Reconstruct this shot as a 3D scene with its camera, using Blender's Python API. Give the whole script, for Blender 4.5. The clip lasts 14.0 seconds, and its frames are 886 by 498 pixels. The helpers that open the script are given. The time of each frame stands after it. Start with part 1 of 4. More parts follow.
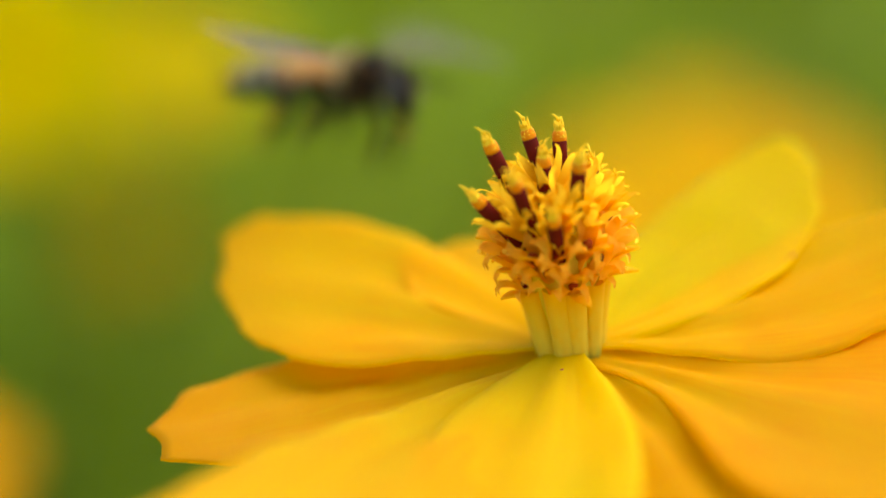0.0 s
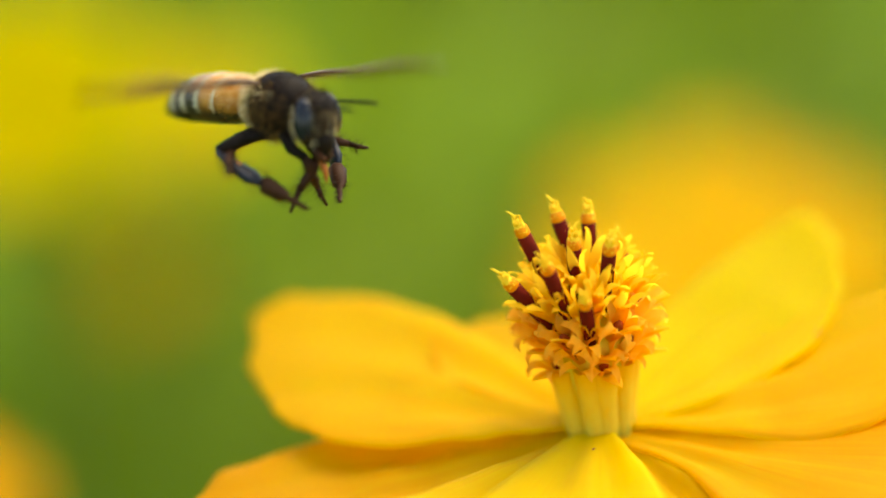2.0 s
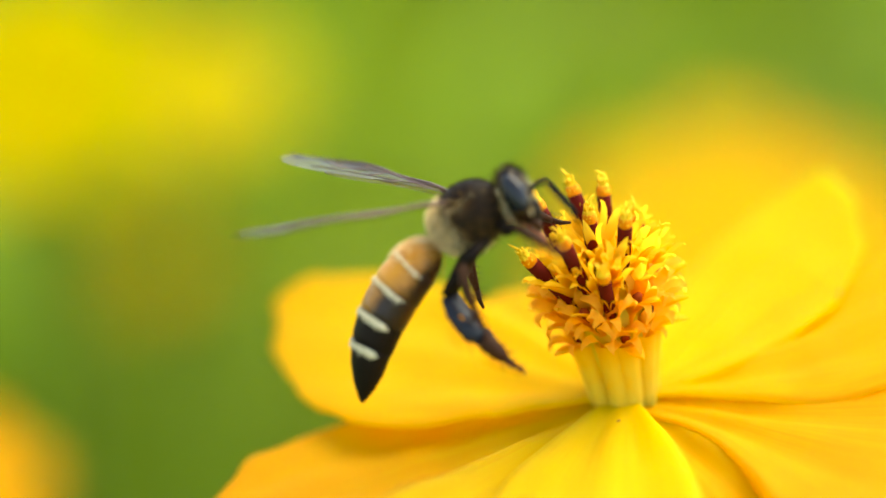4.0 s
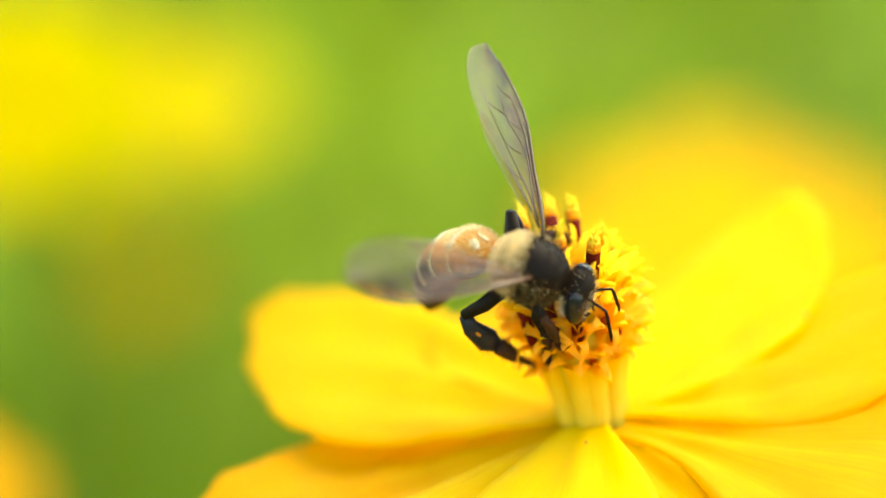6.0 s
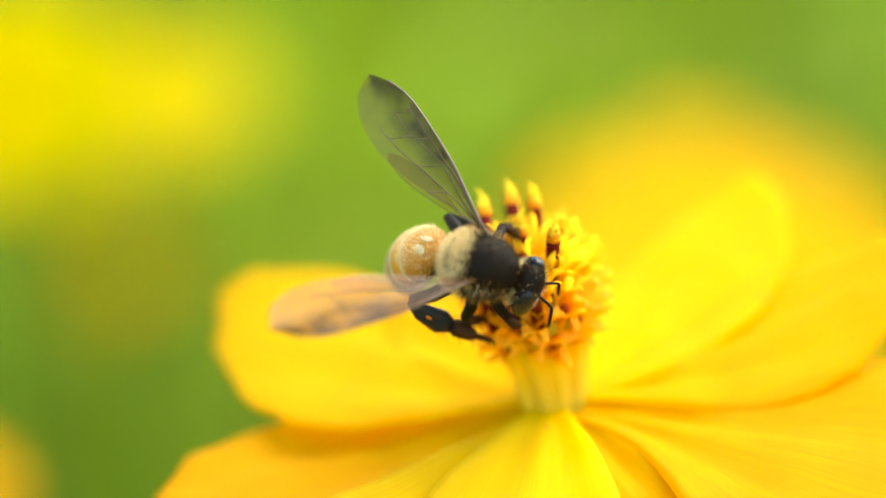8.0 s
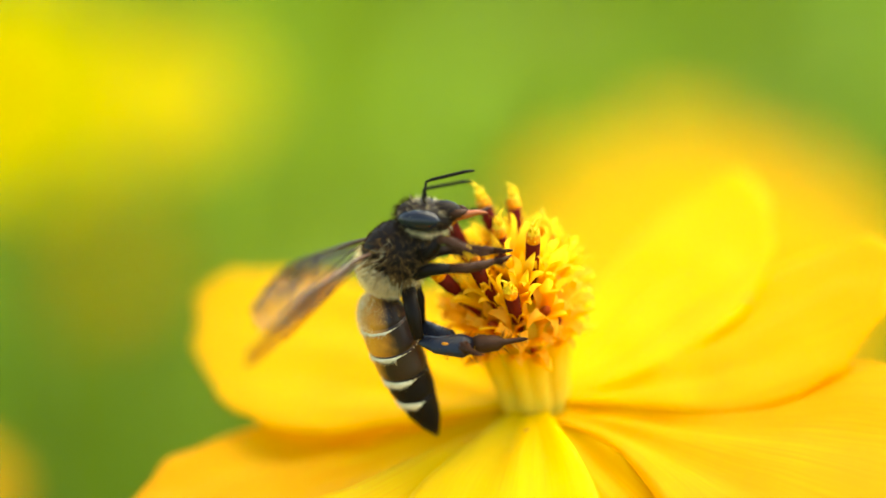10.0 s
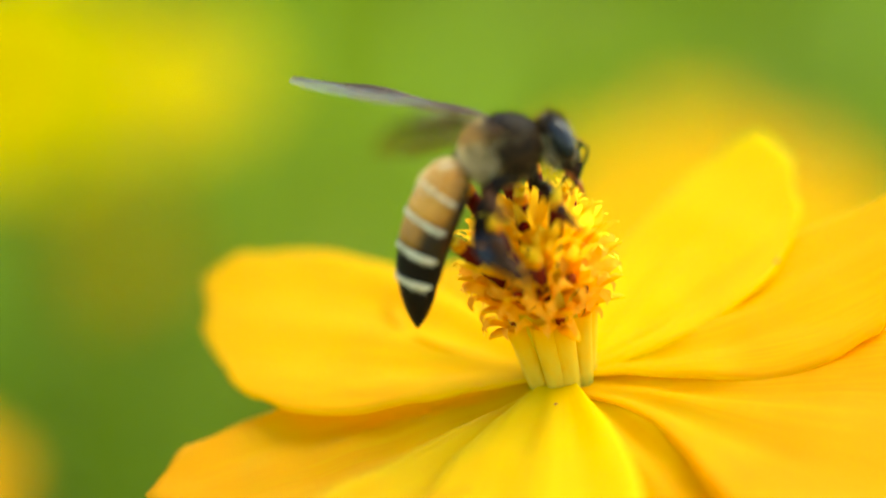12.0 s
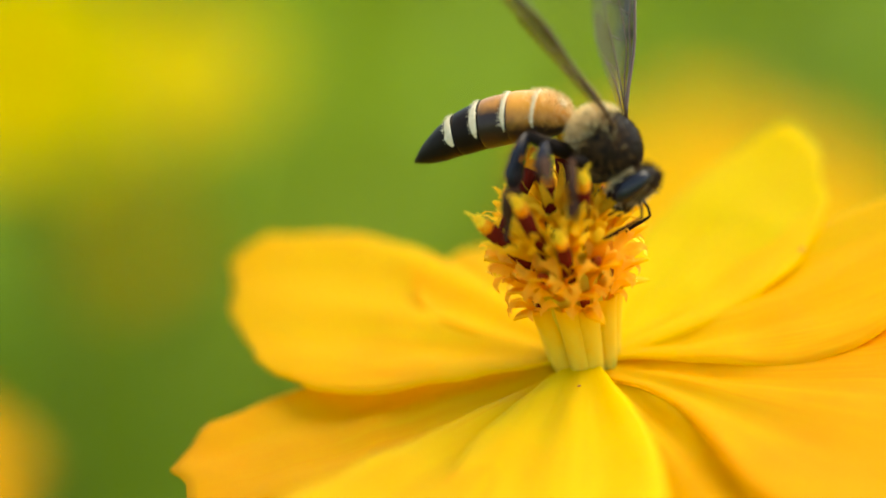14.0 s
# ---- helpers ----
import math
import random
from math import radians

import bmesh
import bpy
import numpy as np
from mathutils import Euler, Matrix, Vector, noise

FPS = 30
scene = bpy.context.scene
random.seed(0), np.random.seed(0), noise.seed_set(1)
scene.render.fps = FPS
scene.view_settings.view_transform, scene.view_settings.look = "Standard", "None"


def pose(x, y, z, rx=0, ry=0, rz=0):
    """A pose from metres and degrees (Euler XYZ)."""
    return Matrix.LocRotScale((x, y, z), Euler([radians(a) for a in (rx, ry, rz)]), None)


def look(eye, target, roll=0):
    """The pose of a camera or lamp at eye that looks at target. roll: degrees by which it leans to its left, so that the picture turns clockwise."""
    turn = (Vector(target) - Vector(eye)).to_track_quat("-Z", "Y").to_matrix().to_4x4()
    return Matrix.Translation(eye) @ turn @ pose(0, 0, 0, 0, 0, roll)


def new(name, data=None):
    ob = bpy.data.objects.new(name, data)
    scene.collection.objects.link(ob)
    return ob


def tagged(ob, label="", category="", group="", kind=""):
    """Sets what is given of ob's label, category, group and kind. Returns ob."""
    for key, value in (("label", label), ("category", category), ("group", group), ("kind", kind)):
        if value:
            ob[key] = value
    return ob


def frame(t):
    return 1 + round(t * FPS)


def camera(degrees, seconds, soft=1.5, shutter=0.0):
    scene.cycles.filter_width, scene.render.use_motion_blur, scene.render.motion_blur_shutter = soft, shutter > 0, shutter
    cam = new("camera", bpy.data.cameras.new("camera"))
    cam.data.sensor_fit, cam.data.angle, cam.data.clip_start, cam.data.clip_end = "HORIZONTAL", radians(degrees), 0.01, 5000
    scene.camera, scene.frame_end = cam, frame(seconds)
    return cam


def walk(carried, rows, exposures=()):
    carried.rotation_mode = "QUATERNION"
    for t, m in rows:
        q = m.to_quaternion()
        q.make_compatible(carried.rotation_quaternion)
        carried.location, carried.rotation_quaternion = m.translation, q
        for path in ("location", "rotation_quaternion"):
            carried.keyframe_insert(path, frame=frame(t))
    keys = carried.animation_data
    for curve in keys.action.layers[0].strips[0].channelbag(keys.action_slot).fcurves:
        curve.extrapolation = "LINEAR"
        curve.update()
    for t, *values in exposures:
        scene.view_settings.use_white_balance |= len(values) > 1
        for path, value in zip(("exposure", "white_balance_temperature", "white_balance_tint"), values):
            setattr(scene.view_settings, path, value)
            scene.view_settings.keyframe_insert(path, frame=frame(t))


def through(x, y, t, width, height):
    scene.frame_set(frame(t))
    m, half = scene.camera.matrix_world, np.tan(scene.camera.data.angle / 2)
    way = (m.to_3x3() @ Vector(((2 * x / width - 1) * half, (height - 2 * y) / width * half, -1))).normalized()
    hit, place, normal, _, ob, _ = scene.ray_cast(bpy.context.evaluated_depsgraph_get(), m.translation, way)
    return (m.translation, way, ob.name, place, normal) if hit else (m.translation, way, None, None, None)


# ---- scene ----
cam = camera(22.0, 14.0, shutter=0.5)
PATH = [
    (0.0, pose(-0.00802, -0.13661, 0.74337, 75.00, -0.00, -0.00)),
    (0.5, pose(-0.00802, -0.13661, 0.74337, 75.32, -0.00, 0.07)),
    (1.0, pose(-0.00802, -0.13661, 0.74337, 75.44, -0.00, 0.17)),
    (1.5, pose(-0.00802, -0.13661, 0.74337, 75.89, -0.00, 0.12)),
    (2.0, pose(-0.00802, -0.13661, 0.74337, 76.01, -0.00, 0.36)),
    (2.5, pose(-0.00802, -0.13661, 0.74337, 75.40, -0.00, 0.59)),
    (3.0, pose(-0.00802, -0.13661, 0.74337, 75.58, -0.00, 0.54)),
    (3.5, pose(-0.00802, -0.13661, 0.74337, 75.69, -0.00, 0.95)),
    (3.7, pose(-0.00802, -0.13661, 0.74337, 75.63, -0.00, 0.83)),
    (4.7, pose(-0.00802, -0.13661, 0.74337, 75.69, -0.00, 0.61)),
    (5.8, pose(-0.00802, -0.13661, 0.74337, 75.76, -0.00, 0.37)),
    (6.0, pose(-0.00802, -0.13661, 0.74337, 75.97, -0.00, 0.28)),
    (6.5, pose(-0.00802, -0.13661, 0.74337, 75.65, -0.00, 0.05)),
    (7.0, pose(-0.00802, -0.13661, 0.74337, 75.54, -0.00, -0.19)),
    (7.5, pose(-0.00802, -0.13661, 0.74337, 75.95, -0.00, -0.03)),
    (8.0, pose(-0.00802, -0.13661, 0.74337, 75.79, -0.00, -0.19)),
    (9.2, pose(-0.00802, -0.13661, 0.74337, 75.77, -0.00, -0.37)),
    (10.3, pose(-0.00802, -0.13661, 0.74337, 75.76, -0.00, -0.54)),
    (10.5, pose(-0.00802, -0.13661, 0.74337, 75.65, -0.00, -0.71)),
    (11.0, pose(-0.00802, -0.13661, 0.74337, 75.33, -0.00, -0.47)),
    (11.5, pose(-0.00802, -0.13661, 0.74337, 75.68, -0.00, -0.26)),
    (12.0, pose(-0.00802, -0.13661, 0.74337, 75.43, -0.00, -0.13)),
    (12.5, pose(-0.00802, -0.13661, 0.74337, 74.95, -0.00, -0.20)),
    (13.0, pose(-0.00802, -0.13661, 0.74337, 75.47, -0.00, -0.30)),
    (13.5, pose(-0.00802, -0.13661, 0.74337, 75.38, -0.00, 0.10)),
    (14.0, pose(-0.00802, -0.13661, 0.74337, 75.20, -0.00, 0.14)),
]
EXPOSURES = [(t, s + 1.0, 8300, tint) for t, s, tint in ((0.0, 0.12, 8), (0.4, 0.0, 13), (1.0, 0.04, 11), (1.5, 0.20, 8), (2.0, 0.40, 3), (2.5, 0.50, 0), (3.0, 0.48, 3), (3.7, 0.62, 2), (6.0, 1.02, -3), (7.0, 0.96, -3), (8.0, 0.92, -2), (10.5, 0.84, -5), (11.0, 0.66, -6), (12.5, 0.64, -6), (13.0, 0.52, -3), (13.5, 0.54, -3), (14.0, 0.46, 2))]
walk(cam, PATH, EXPOSURES)
# a macro lens, wide open: the plane of sharpness lies through the flower's disc
cam.data.dof.use_dof = True
cam.data.dof.focus_distance = 0.1390
cam.data.sensor_width = 36.0
cam.data.dof.aperture_fstop = cam.data.lens / 11.5

# ---- light ----
SUN_ELEVATION, SUN_AZIMUTH = 60.0, 56.0
world = bpy.data.worlds.new("world")
scene.world = world
world.use_nodes = True
sky = world.node_tree.nodes.new("ShaderNodeTexSky")
sky.sky_type, sky.sun_disc = "NISHITA", False
sky.sun_elevation, sky.sun_rotation = radians(SUN_ELEVATION), radians(SUN_AZIMUTH)
world.node_tree.links.new(sky.outputs[0], world.node_tree.nodes["Background"].inputs[0])
world.node_tree.nodes["Background"].inputs[1].default_value = 0.225
sun_data = bpy.data.lights.new("sun", "SUN")
sun_data.energy, sun_data.angle, sun_data.color = 2.1, radians(60), (1.0, 0.93, 0.80)
sun = new("sun", sun_data)
_a, _e = radians(SUN_AZIMUTH), radians(SUN_ELEVATION)
sun.matrix_world = look((math.sin(_a) * math.cos(_e) * 5, math.cos(_a) * math.cos(_e) * 5, math.sin(_e) * 5 + 0.7), (0, 0, 0.7))

# ---- materials ----
MM = 0.001


class Mat:
    """A small helper round one node material."""

    def __init__(self, name, rough=0.5, spec=0.4):
        self.m = bpy.data.materials.new(name)
        self.m.use_nodes = True
        self.t = self.m.node_tree
        self.b = self.t.nodes["Principled BSDF"]
        self.b.inputs["Roughness"].default_value = rough
        self.b.inputs["Specular IOR Level"].default_value = spec

    def node(self, kind, **sets):
        n = self.t.nodes.new(kind)
        for k, v in sets.items():
            n.inputs[k].default_value = v
        return n

    def link(self, a, b):
        self.t.links.new(a, b)

    def coords(self, which="Object", scale=(1, 1, 1)):
        c, m = self.t.nodes.new("ShaderNodeTexCoord"), self.t.nodes.new("ShaderNodeMapping")
        m.inputs["Scale"].default_value = scale
        self.link(c.outputs[which], m.inputs["Vector"])
        return m.outputs[0]

    def noise(self, vec, scale, detail=3.0, rough=0.55):
        n = self.node("ShaderNodeTexNoise", Scale=scale, Detail=detail, Roughness=rough)
        self.link(vec, n.inputs["Vector"])
        return n.outputs["Fac"]

    def ramp(self, fac, stops):
        r = self.t.nodes.new("ShaderNodeValToRGB")
        els = r.color_ramp.elements
        while len(els) < len(stops):
            els.new(0.5)
        for e, (p, c) in zip(els, stops):
            e.position, e.color = p, (*c, 1)
        self.link(fac, r.inputs[0])
        return r.outputs[0]

    def mix(self, a, b, fac, mode="MIX"):
        n = self.t.nodes.new("ShaderNodeMix")
        n.data_type, n.blend_type = "RGBA", mode
        for slot, v in ((0, fac), (6, a), (7, b)):
            if isinstance(v, (int, float)):
                n.inputs[slot].default_value = v
            elif isinstance(v, tuple):
                n.inputs[slot].default_value = (*v, 1)
            else:
                self.link(v, n.inputs[slot])
        return n.outputs[2]

    def colour(self, c):
        if isinstance(c, tuple):
            self.b.inputs["Base Color"].default_value = (*c, 1)
        else:
            self.link(c, self.b.inputs["Base Color"])

    def bump(self, height, strength, dist):
        n = self.node("ShaderNodeBump", Strength=strength, Distance=dist)
        self.link(height, n.inputs["Height"])
        self.link(n.outputs[0], self.b.inputs["Normal"])

    def translucent(self, c, fac):
        t, x = self.t.nodes.new("ShaderNodeBsdfTranslucent"), self.t.nodes.new("ShaderNodeMixShader")
        if isinstance(c, tuple):
            t.inputs["Color"].default_value = (*c, 1)
        else:
            self.link(c, t.inputs["Color"])
        x.inputs[0].default_value = fac
        self.link(self.b.outputs[0], x.inputs[1])
        self.link(t.outputs[0], x.inputs[2])
        self.link(x.outputs[0], self.t.nodes["Material Output"].inputs[0])


def petal_material(name, light, deep, through):
    """Thin petal: silky gloss, fine veins along its length, light shining through."""
    m = Mat(name, 0.6, 0.10)
    uv = m.coords("UV", (1, 1, 1))
    long = m.coords("UV", (2.0, 30.0, 1))
    veins = m.noise(long, 1.6, 4.0)
    blotch = m.noise(m.coords("Object"), 260.0, 3.0)
    c = m.ramp(veins, [(0.3, deep), (0.62, light)])
    c = m.mix(c, deep, m.ramp(blotch, [(0.45, (0, 0, 0)), (0.75, (0.5, 0.5, 0.5))]))
    sep = m.t.nodes.new("ShaderNodeSeparateXYZ")
    m.link(uv, sep.inputs[0])
    # yellower towards the claw, a deeper orange towards the rim
    c = m.mix(c, through, m.ramp(sep.outputs[0], [(0.0, (0.8, 0.8, 0.8)), (0.5, (0, 0, 0))]))
    rim = m.ramp(sep.outputs[0], [(0.0, (0, 0, 0)), (0.4, (0, 0, 0)), (0.8, (0.35, 0.35, 0.35)), (1.0, (0.7, 0.7, 0.7))])
    c = m.mix(c, deep, rim)
    # a few thin creases along the blade, their shade painted as deeper lines
    c = m.mix(c, deep, m.ramp(m.noise(m.coords("UV", (0.7, 15.0, 1)), 1.0, 2.0), [(0.595, (0, 0, 0)), (0.62, (0.75, 0.75, 0.75)), (0.645, (0, 0, 0))]))
    m.colour(c)
    fine = m.noise(m.coords("UV", (1.5, 90.0, 1)), 2.0, 3.0)
    m.bump(fine, 0.5, 0.00014)
    m.translucent(m.mix(c, through, 0.5), 0.72)
    return m.m


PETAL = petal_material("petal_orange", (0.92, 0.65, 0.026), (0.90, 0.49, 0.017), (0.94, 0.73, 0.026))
# shaded copy of the petal colour: shade painted as a deeper orange
PETAL_SHADED = petal_material("petal_shaded_orange", (0.915, 0.58, 0.022), (0.895, 0.42, 0.014), (0.93, 0.65, 0.023))
# lit copy of the petal colour: stronger sunlight painted as a yellower tone
PETAL_LIT = petal_material("petal_lit_yellow", (0.91, 0.73, 0.030), (0.91, 0.62, 0.022), (0.94, 0.78, 0.028))
PETAL_YELLOW = petal_material("petal_yellow", (0.80, 0.69, 0.02), (0.78, 0.60, 0.012), (0.85, 0.75, 0.012))


def plain(name, a, b, scale, rough=0.5, spec=0.4, bump=0.0, through=0.0):
    m = Mat(name, rough, spec)
    v = m.coords("Object")
    c = m.mix(a, b, m.noise(v, scale, 4.0))
    m.colour(c)
    if bump:
        m.bump(m.noise(v, scale * 3, 3.0), 0.5, bump)
    if through:
        m.translucent(c, through)
    return m.m


# lower florets: shade low on the disc put into a more orange colour
FLORET_LOW_SHADED = plain("floret_low_shaded", (0.95, 0.42, 0.022), (0.97, 0.64, 0.08), 420, 0.7, 0.10, 0.00005, 0.72)
RED_ANTHER = plain("red_anther", (0.18, 0.014, 0.004), (0.50, 0.09, 0.010), 900, 0.7, 0.08, 0.00004, 0.15)
FLORET = plain("floret", (0.94, 0.46, 0.016), (0.96, 0.72, 0.06), 420, 0.7, 0.10, 0.00005, 0.66)
FLORET_TUBE = plain("floret_tube", (0.85, 0.60, 0.03), (0.80, 0.62, 0.06), 400, 0.65, 0.12, 0.00005, 0.35)
def neck_material():
    """Floret tubes: green at the foot, pale yellow above."""
    m = Mat("floret_neck", 0.65, 0.12)
    v = m.coords("Object")
    sep = m.t.nodes.new("ShaderNodeSeparateXYZ")
    m.link(v, sep.inputs[0])
    c = m.ramp(sep.outputs[2], [(0.02, (0.30, 0.36, 0.05)), (0.25, (0.83, 0.62, 0.06)), (0.7, (0.91, 0.61, 0.04)), (1.0, (0.92, 0.50, 0.02))])
    c = m.mix(c, (0.93, 0.55, 0.02), m.ramp(m.noise(m.coords("Object", (1500, 1500, 4)), 1.0, 3.0), [(0.45, (0, 0, 0)), (0.8, (0.8, 0.8, 0.8))]))
    m.colour(c)
    m.translucent(c, 0.4)
    return m.m


NECK = neck_material()
CALYX = plain("green_calyx", (0.10, 0.20, 0.03), (0.17, 0.27, 0.05), 300, 0.55, 0.3, 0.0001, 0.15)
MAROON = plain("maroon_anther", (0.060, 0.003, 0.002), (0.17, 0.012, 0.004), 900, 0.7, 0.08, 0.00004)
POLLEN = plain("pollen_tip", (0.95, 0.49, 0.010), (0.97, 0.76, 0.06), 1100, 0.7, 0.2, 0.00008, 0.25)
COLLAR = plain("orange_collar", (0.72, 0.15, 0.006), (0.93, 0.36, 0.012), 1200, 0.7, 0.12, 0.00006, 0.2)
STEM = plain("stem_green", (0.08, 0.16, 0.03), (0.14, 0.20, 0.04), 90, 0.5, 0.3, 0.0002)
BLACK = plain("black_chitin", (0.005, 0.004, 0.004), (0.015, 0.008, 0.004), 700, 0.5, 0.06, 0.00006)
BROWN = plain("brown_chitin", (0.020, 0.008, 0.004), (0.06, 0.022, 0.009), 600, 0.5, 0.08, 0.00003)
TONGUE = plain("red_brown_tongue", (0.28, 0.06, 0.015), (0.40, 0.10, 0.02), 800, 0.4, 0.4)
def hair_material():
    m = Mat("cream_hair", 0.75, 0.12)
    g = m.t.nodes.new("ShaderNodeNewGeometry")
    c = m.ramp(g.outputs["Random Per Island"], [(0.0, (0.58, 0.38, 0.14)), (0.35, (0.88, 0.72, 0.41)), (1.0, (0.97, 0.91, 0.70))])
    m.colour(c)
    m.translucent(c, 0.55)
    return m.m


CREAM_HAIR = hair_material()
BROWN_HAIR = plain("brown_hair", (0.06, 0.026, 0.009), (0.40, 0.23, 0.08), 900, 0.8, 0.06, 0.0, 0.25)
GOLD_HAIR = plain("golden_hair", (0.42, 0.20, 0.04), (0.66, 0.40, 0.11), 900, 0.75, 0.1, 0.0, 0.3)
DARK_HAIR = plain("dark_hair", (0.010, 0.005, 0.003), (0.045, 0.020, 0.008), 900, 0.85, 0.03)
WHITE_BAND = plain("white_band", (0.40, 0.31, 0.18), (0.76, 0.67, 0.49), 2200, 0.85, 0.1, 0.00008)
# eye and shin blacks carry a faint blue painted for the reflected sky
EYE = plain("compound_eye", (0.005, 0.005, 0.008), (0.011, 0.011, 0.016), 2500, 0.26, 0.26, 0.00001)
LEG_BLACK = plain("sky_tinted_leg", (0.005, 0.006, 0.011), (0.012, 0.013, 0.022), 800, 0.42, 0.20, 0.00003)
VEIN = plain("wing_vein", (0.05, 0.022, 0.010), (0.09, 0.04, 0.018), 500, 0.4, 0.4)
POLLEN_LOAD = plain("pollen_load", (0.36, 0.11, 0.012), (0.52, 0.20, 0.02), 1500, 0.85, 0.1, 0.0001)


def amber_material(name, edge):
    """Amber belts with a black belly; edge: height in mm at which the black pigment ends."""
    m = Mat(name, 0.42, 0.25)
    v = m.coords("Object")
    c = m.mix((0.41, 0.145, 0.013), (0.60, 0.265, 0.032), m.noise(v, 700, 4.0))
    sep = m.t.nodes.new("ShaderNodeSeparateXYZ")
    m.link(v, sep.inputs[0])
    r = m.t.nodes.new("ShaderNodeMapRange")
    for k, val in ((1, (edge - 0.75) * MM), (2, (edge + 0.65) * MM), (3, 1.0), (4, 0.0)):
        r.inputs[k].default_value = val
    wander = m.t.nodes.new("ShaderNodeMath")
    wander.operation = "MULTIPLY_ADD"
    wander.inputs[1].default_value = 1.3 * MM
    m.link(m.noise(v, 900, 3.0), wander.inputs[0])
    m.link(sep.outputs[2], wander.inputs[2])
    m.link(wander.outputs[0], r.inputs[0])
    c = m.mix(c, m.ramp(r.outputs[0], [(0.0, (0.30, 0.10, 0.025)), (0.75, (0.020, 0.009, 0.006))]), r.outputs[0])
    m.colour(c)
    m.bump(m.noise(v, 2600, 3.0), 0.4, 0.00004)
    return m.m


AMBER = amber_material("amber_chitin", 0.65)
AMBER_DARK = amber_material("amber_and_black_chitin", 1.80)


def membrane_material(name, smoke, root_clear):
    """Clear amber film, smoky brown towards its leading edge and clearer near the root, with a gloss at a slant; smoke: stops over the chord."""
    m = Mat(name, 0.6, 0.03)
    sep = m.t.nodes.new("ShaderNodeSeparateXYZ")
    m.link(m.coords("UV"), sep.inputs[0])
    clear, x = m.t.nodes.new("ShaderNodeBsdfTransparent"), m.t.nodes.new("ShaderNodeMixShader")
    clear.inputs[0].default_value = (0.91, 0.74, 0.52, 1)
    m.colour(m.ramp(sep.outputs[1], [(0.0, (0.016, 0.007, 0.005)), (0.30, (0.026, 0.012, 0.009)), (0.55, (0.05, 0.04, 0.032)), (1.0, (0.11, 0.105, 0.085))]))
    veil = m.ramp(sep.outputs[1], [(at, (a, a, a)) for at, a in smoke])
    v = m.coords("Object")
    cells = m.ramp(m.noise(v, 380, 2.0), [(0.40, (0, 0, 0)), (0.68, (0.6, 0.6, 0.6))])
    veil = m.mix(veil, (0.05, 0.05, 0.05), cells)
    bare = m.ramp(sep.outputs[0], [(0.08, (root_clear, root_clear, root_clear)), (0.48, (0, 0, 0))])
    m.link(m.mix(veil, (0.07, 0.07, 0.07), bare), x.inputs[0])
    m.link(clear.outputs[0], x.inputs[1])
    m.link(m.b.outputs[0], x.inputs[2])
    gloss, facing, y = m.node("ShaderNodeBsdfGlossy", Roughness=0.28), m.node("ShaderNodeLayerWeight", Blend=0.06), m.t.nodes.new("ShaderNodeMixShader")
    gloss.inputs["Color"].default_value = (0.42, 0.40, 0.42, 1)
    m.link(facing.outputs["Facing"], y.inputs[0])
    m.link(x.outputs[0], y.inputs[1])
    m.link(gloss.outputs[0], y.inputs[2])
    m.link(y.outputs[0], m.t.nodes["Material Output"].inputs[0])
    m.bump(m.noise(v, 900, 2.0), 0.3, 0.0001)
    return m.m


MEMBRANE = membrane_material("wing_membrane", ((0.0, 0.98), (0.22, 0.90), (0.42, 0.62), (0.60, 0.30), (1.0, 0.18)), 0.75)
HIND_MEMBRANE = membrane_material("hind_wing_membrane", ((0.0, 0.25), (0.2, 0.10), (0.85, 0.12), (1.0, 0.45)), 0.6)


def leaf_material(name, a, b):
    m = Mat(name, 0.7, 0.12)
    g = m.t.nodes.new("ShaderNodeNewGeometry")
    c = m.mix(a, b, g.outputs["Random Per Island"])
    c = m.mix(c, (0.24, 0.26, 0.01), m.ramp(m.noise(m.coords("Object"), 3.0, 3.0), [(0.45, (0, 0, 0)), (0.7, (0.6, 0.6, 0.6))]))
    m.colour(c)
    m.translucent(c, 0.4)
    return m.m


LEAF = leaf_material("cosmos_leaf", (0.113, 0.204, 0.012), (0.20, 0.302, 0.02))
FAR_LEAF = leaf_material("shrub_leaf", (0.098, 0.180, 0.011), (0.174, 0.262, 0.017))
GRASS = leaf_material("grass_blade", (0.158, 0.302, 0.018), (0.277, 0.426, 0.026))
SOIL = plain("soil", (0.05, 0.09, 0.012), (0.09, 0.15, 0.015), 6, 0.9, 0.1, 0.01)

# ---- mesh helpers ----


def mesh_of(name, bm, material, smooth=True):
    me = bpy.data.meshes.new(name)
    bmesh.ops.recalc_face_normals(bm, faces=bm.faces)
    bm.to_mesh(me)
    bm.free()
    if smooth:
        me.polygons.foreach_set("use_smooth", [True] * len(me.polygons))
    me.materials.append(material)
    return me


def part(name, bm, material, parent, label="", m=None, smooth=True):
    """Links a bmesh (or a mesh already made) as one mesh object under a thing or part."""
    me = bm if isinstance(bm, bpy.types.Mesh) else mesh_of(name, bm, material, smooth)
    ob = new(name, me)
    ob.parent = parent
    if m is not None:
        ob.matrix_basis = m
    return tagged(ob, label)


def along(a, b):
    """A matrix at a whose z axis points to b."""
    q = (Vector(b) - Vector(a)).to_track_quat("Z", "Y")
    return Matrix.Translation(a) @ q.to_matrix().to_4x4()


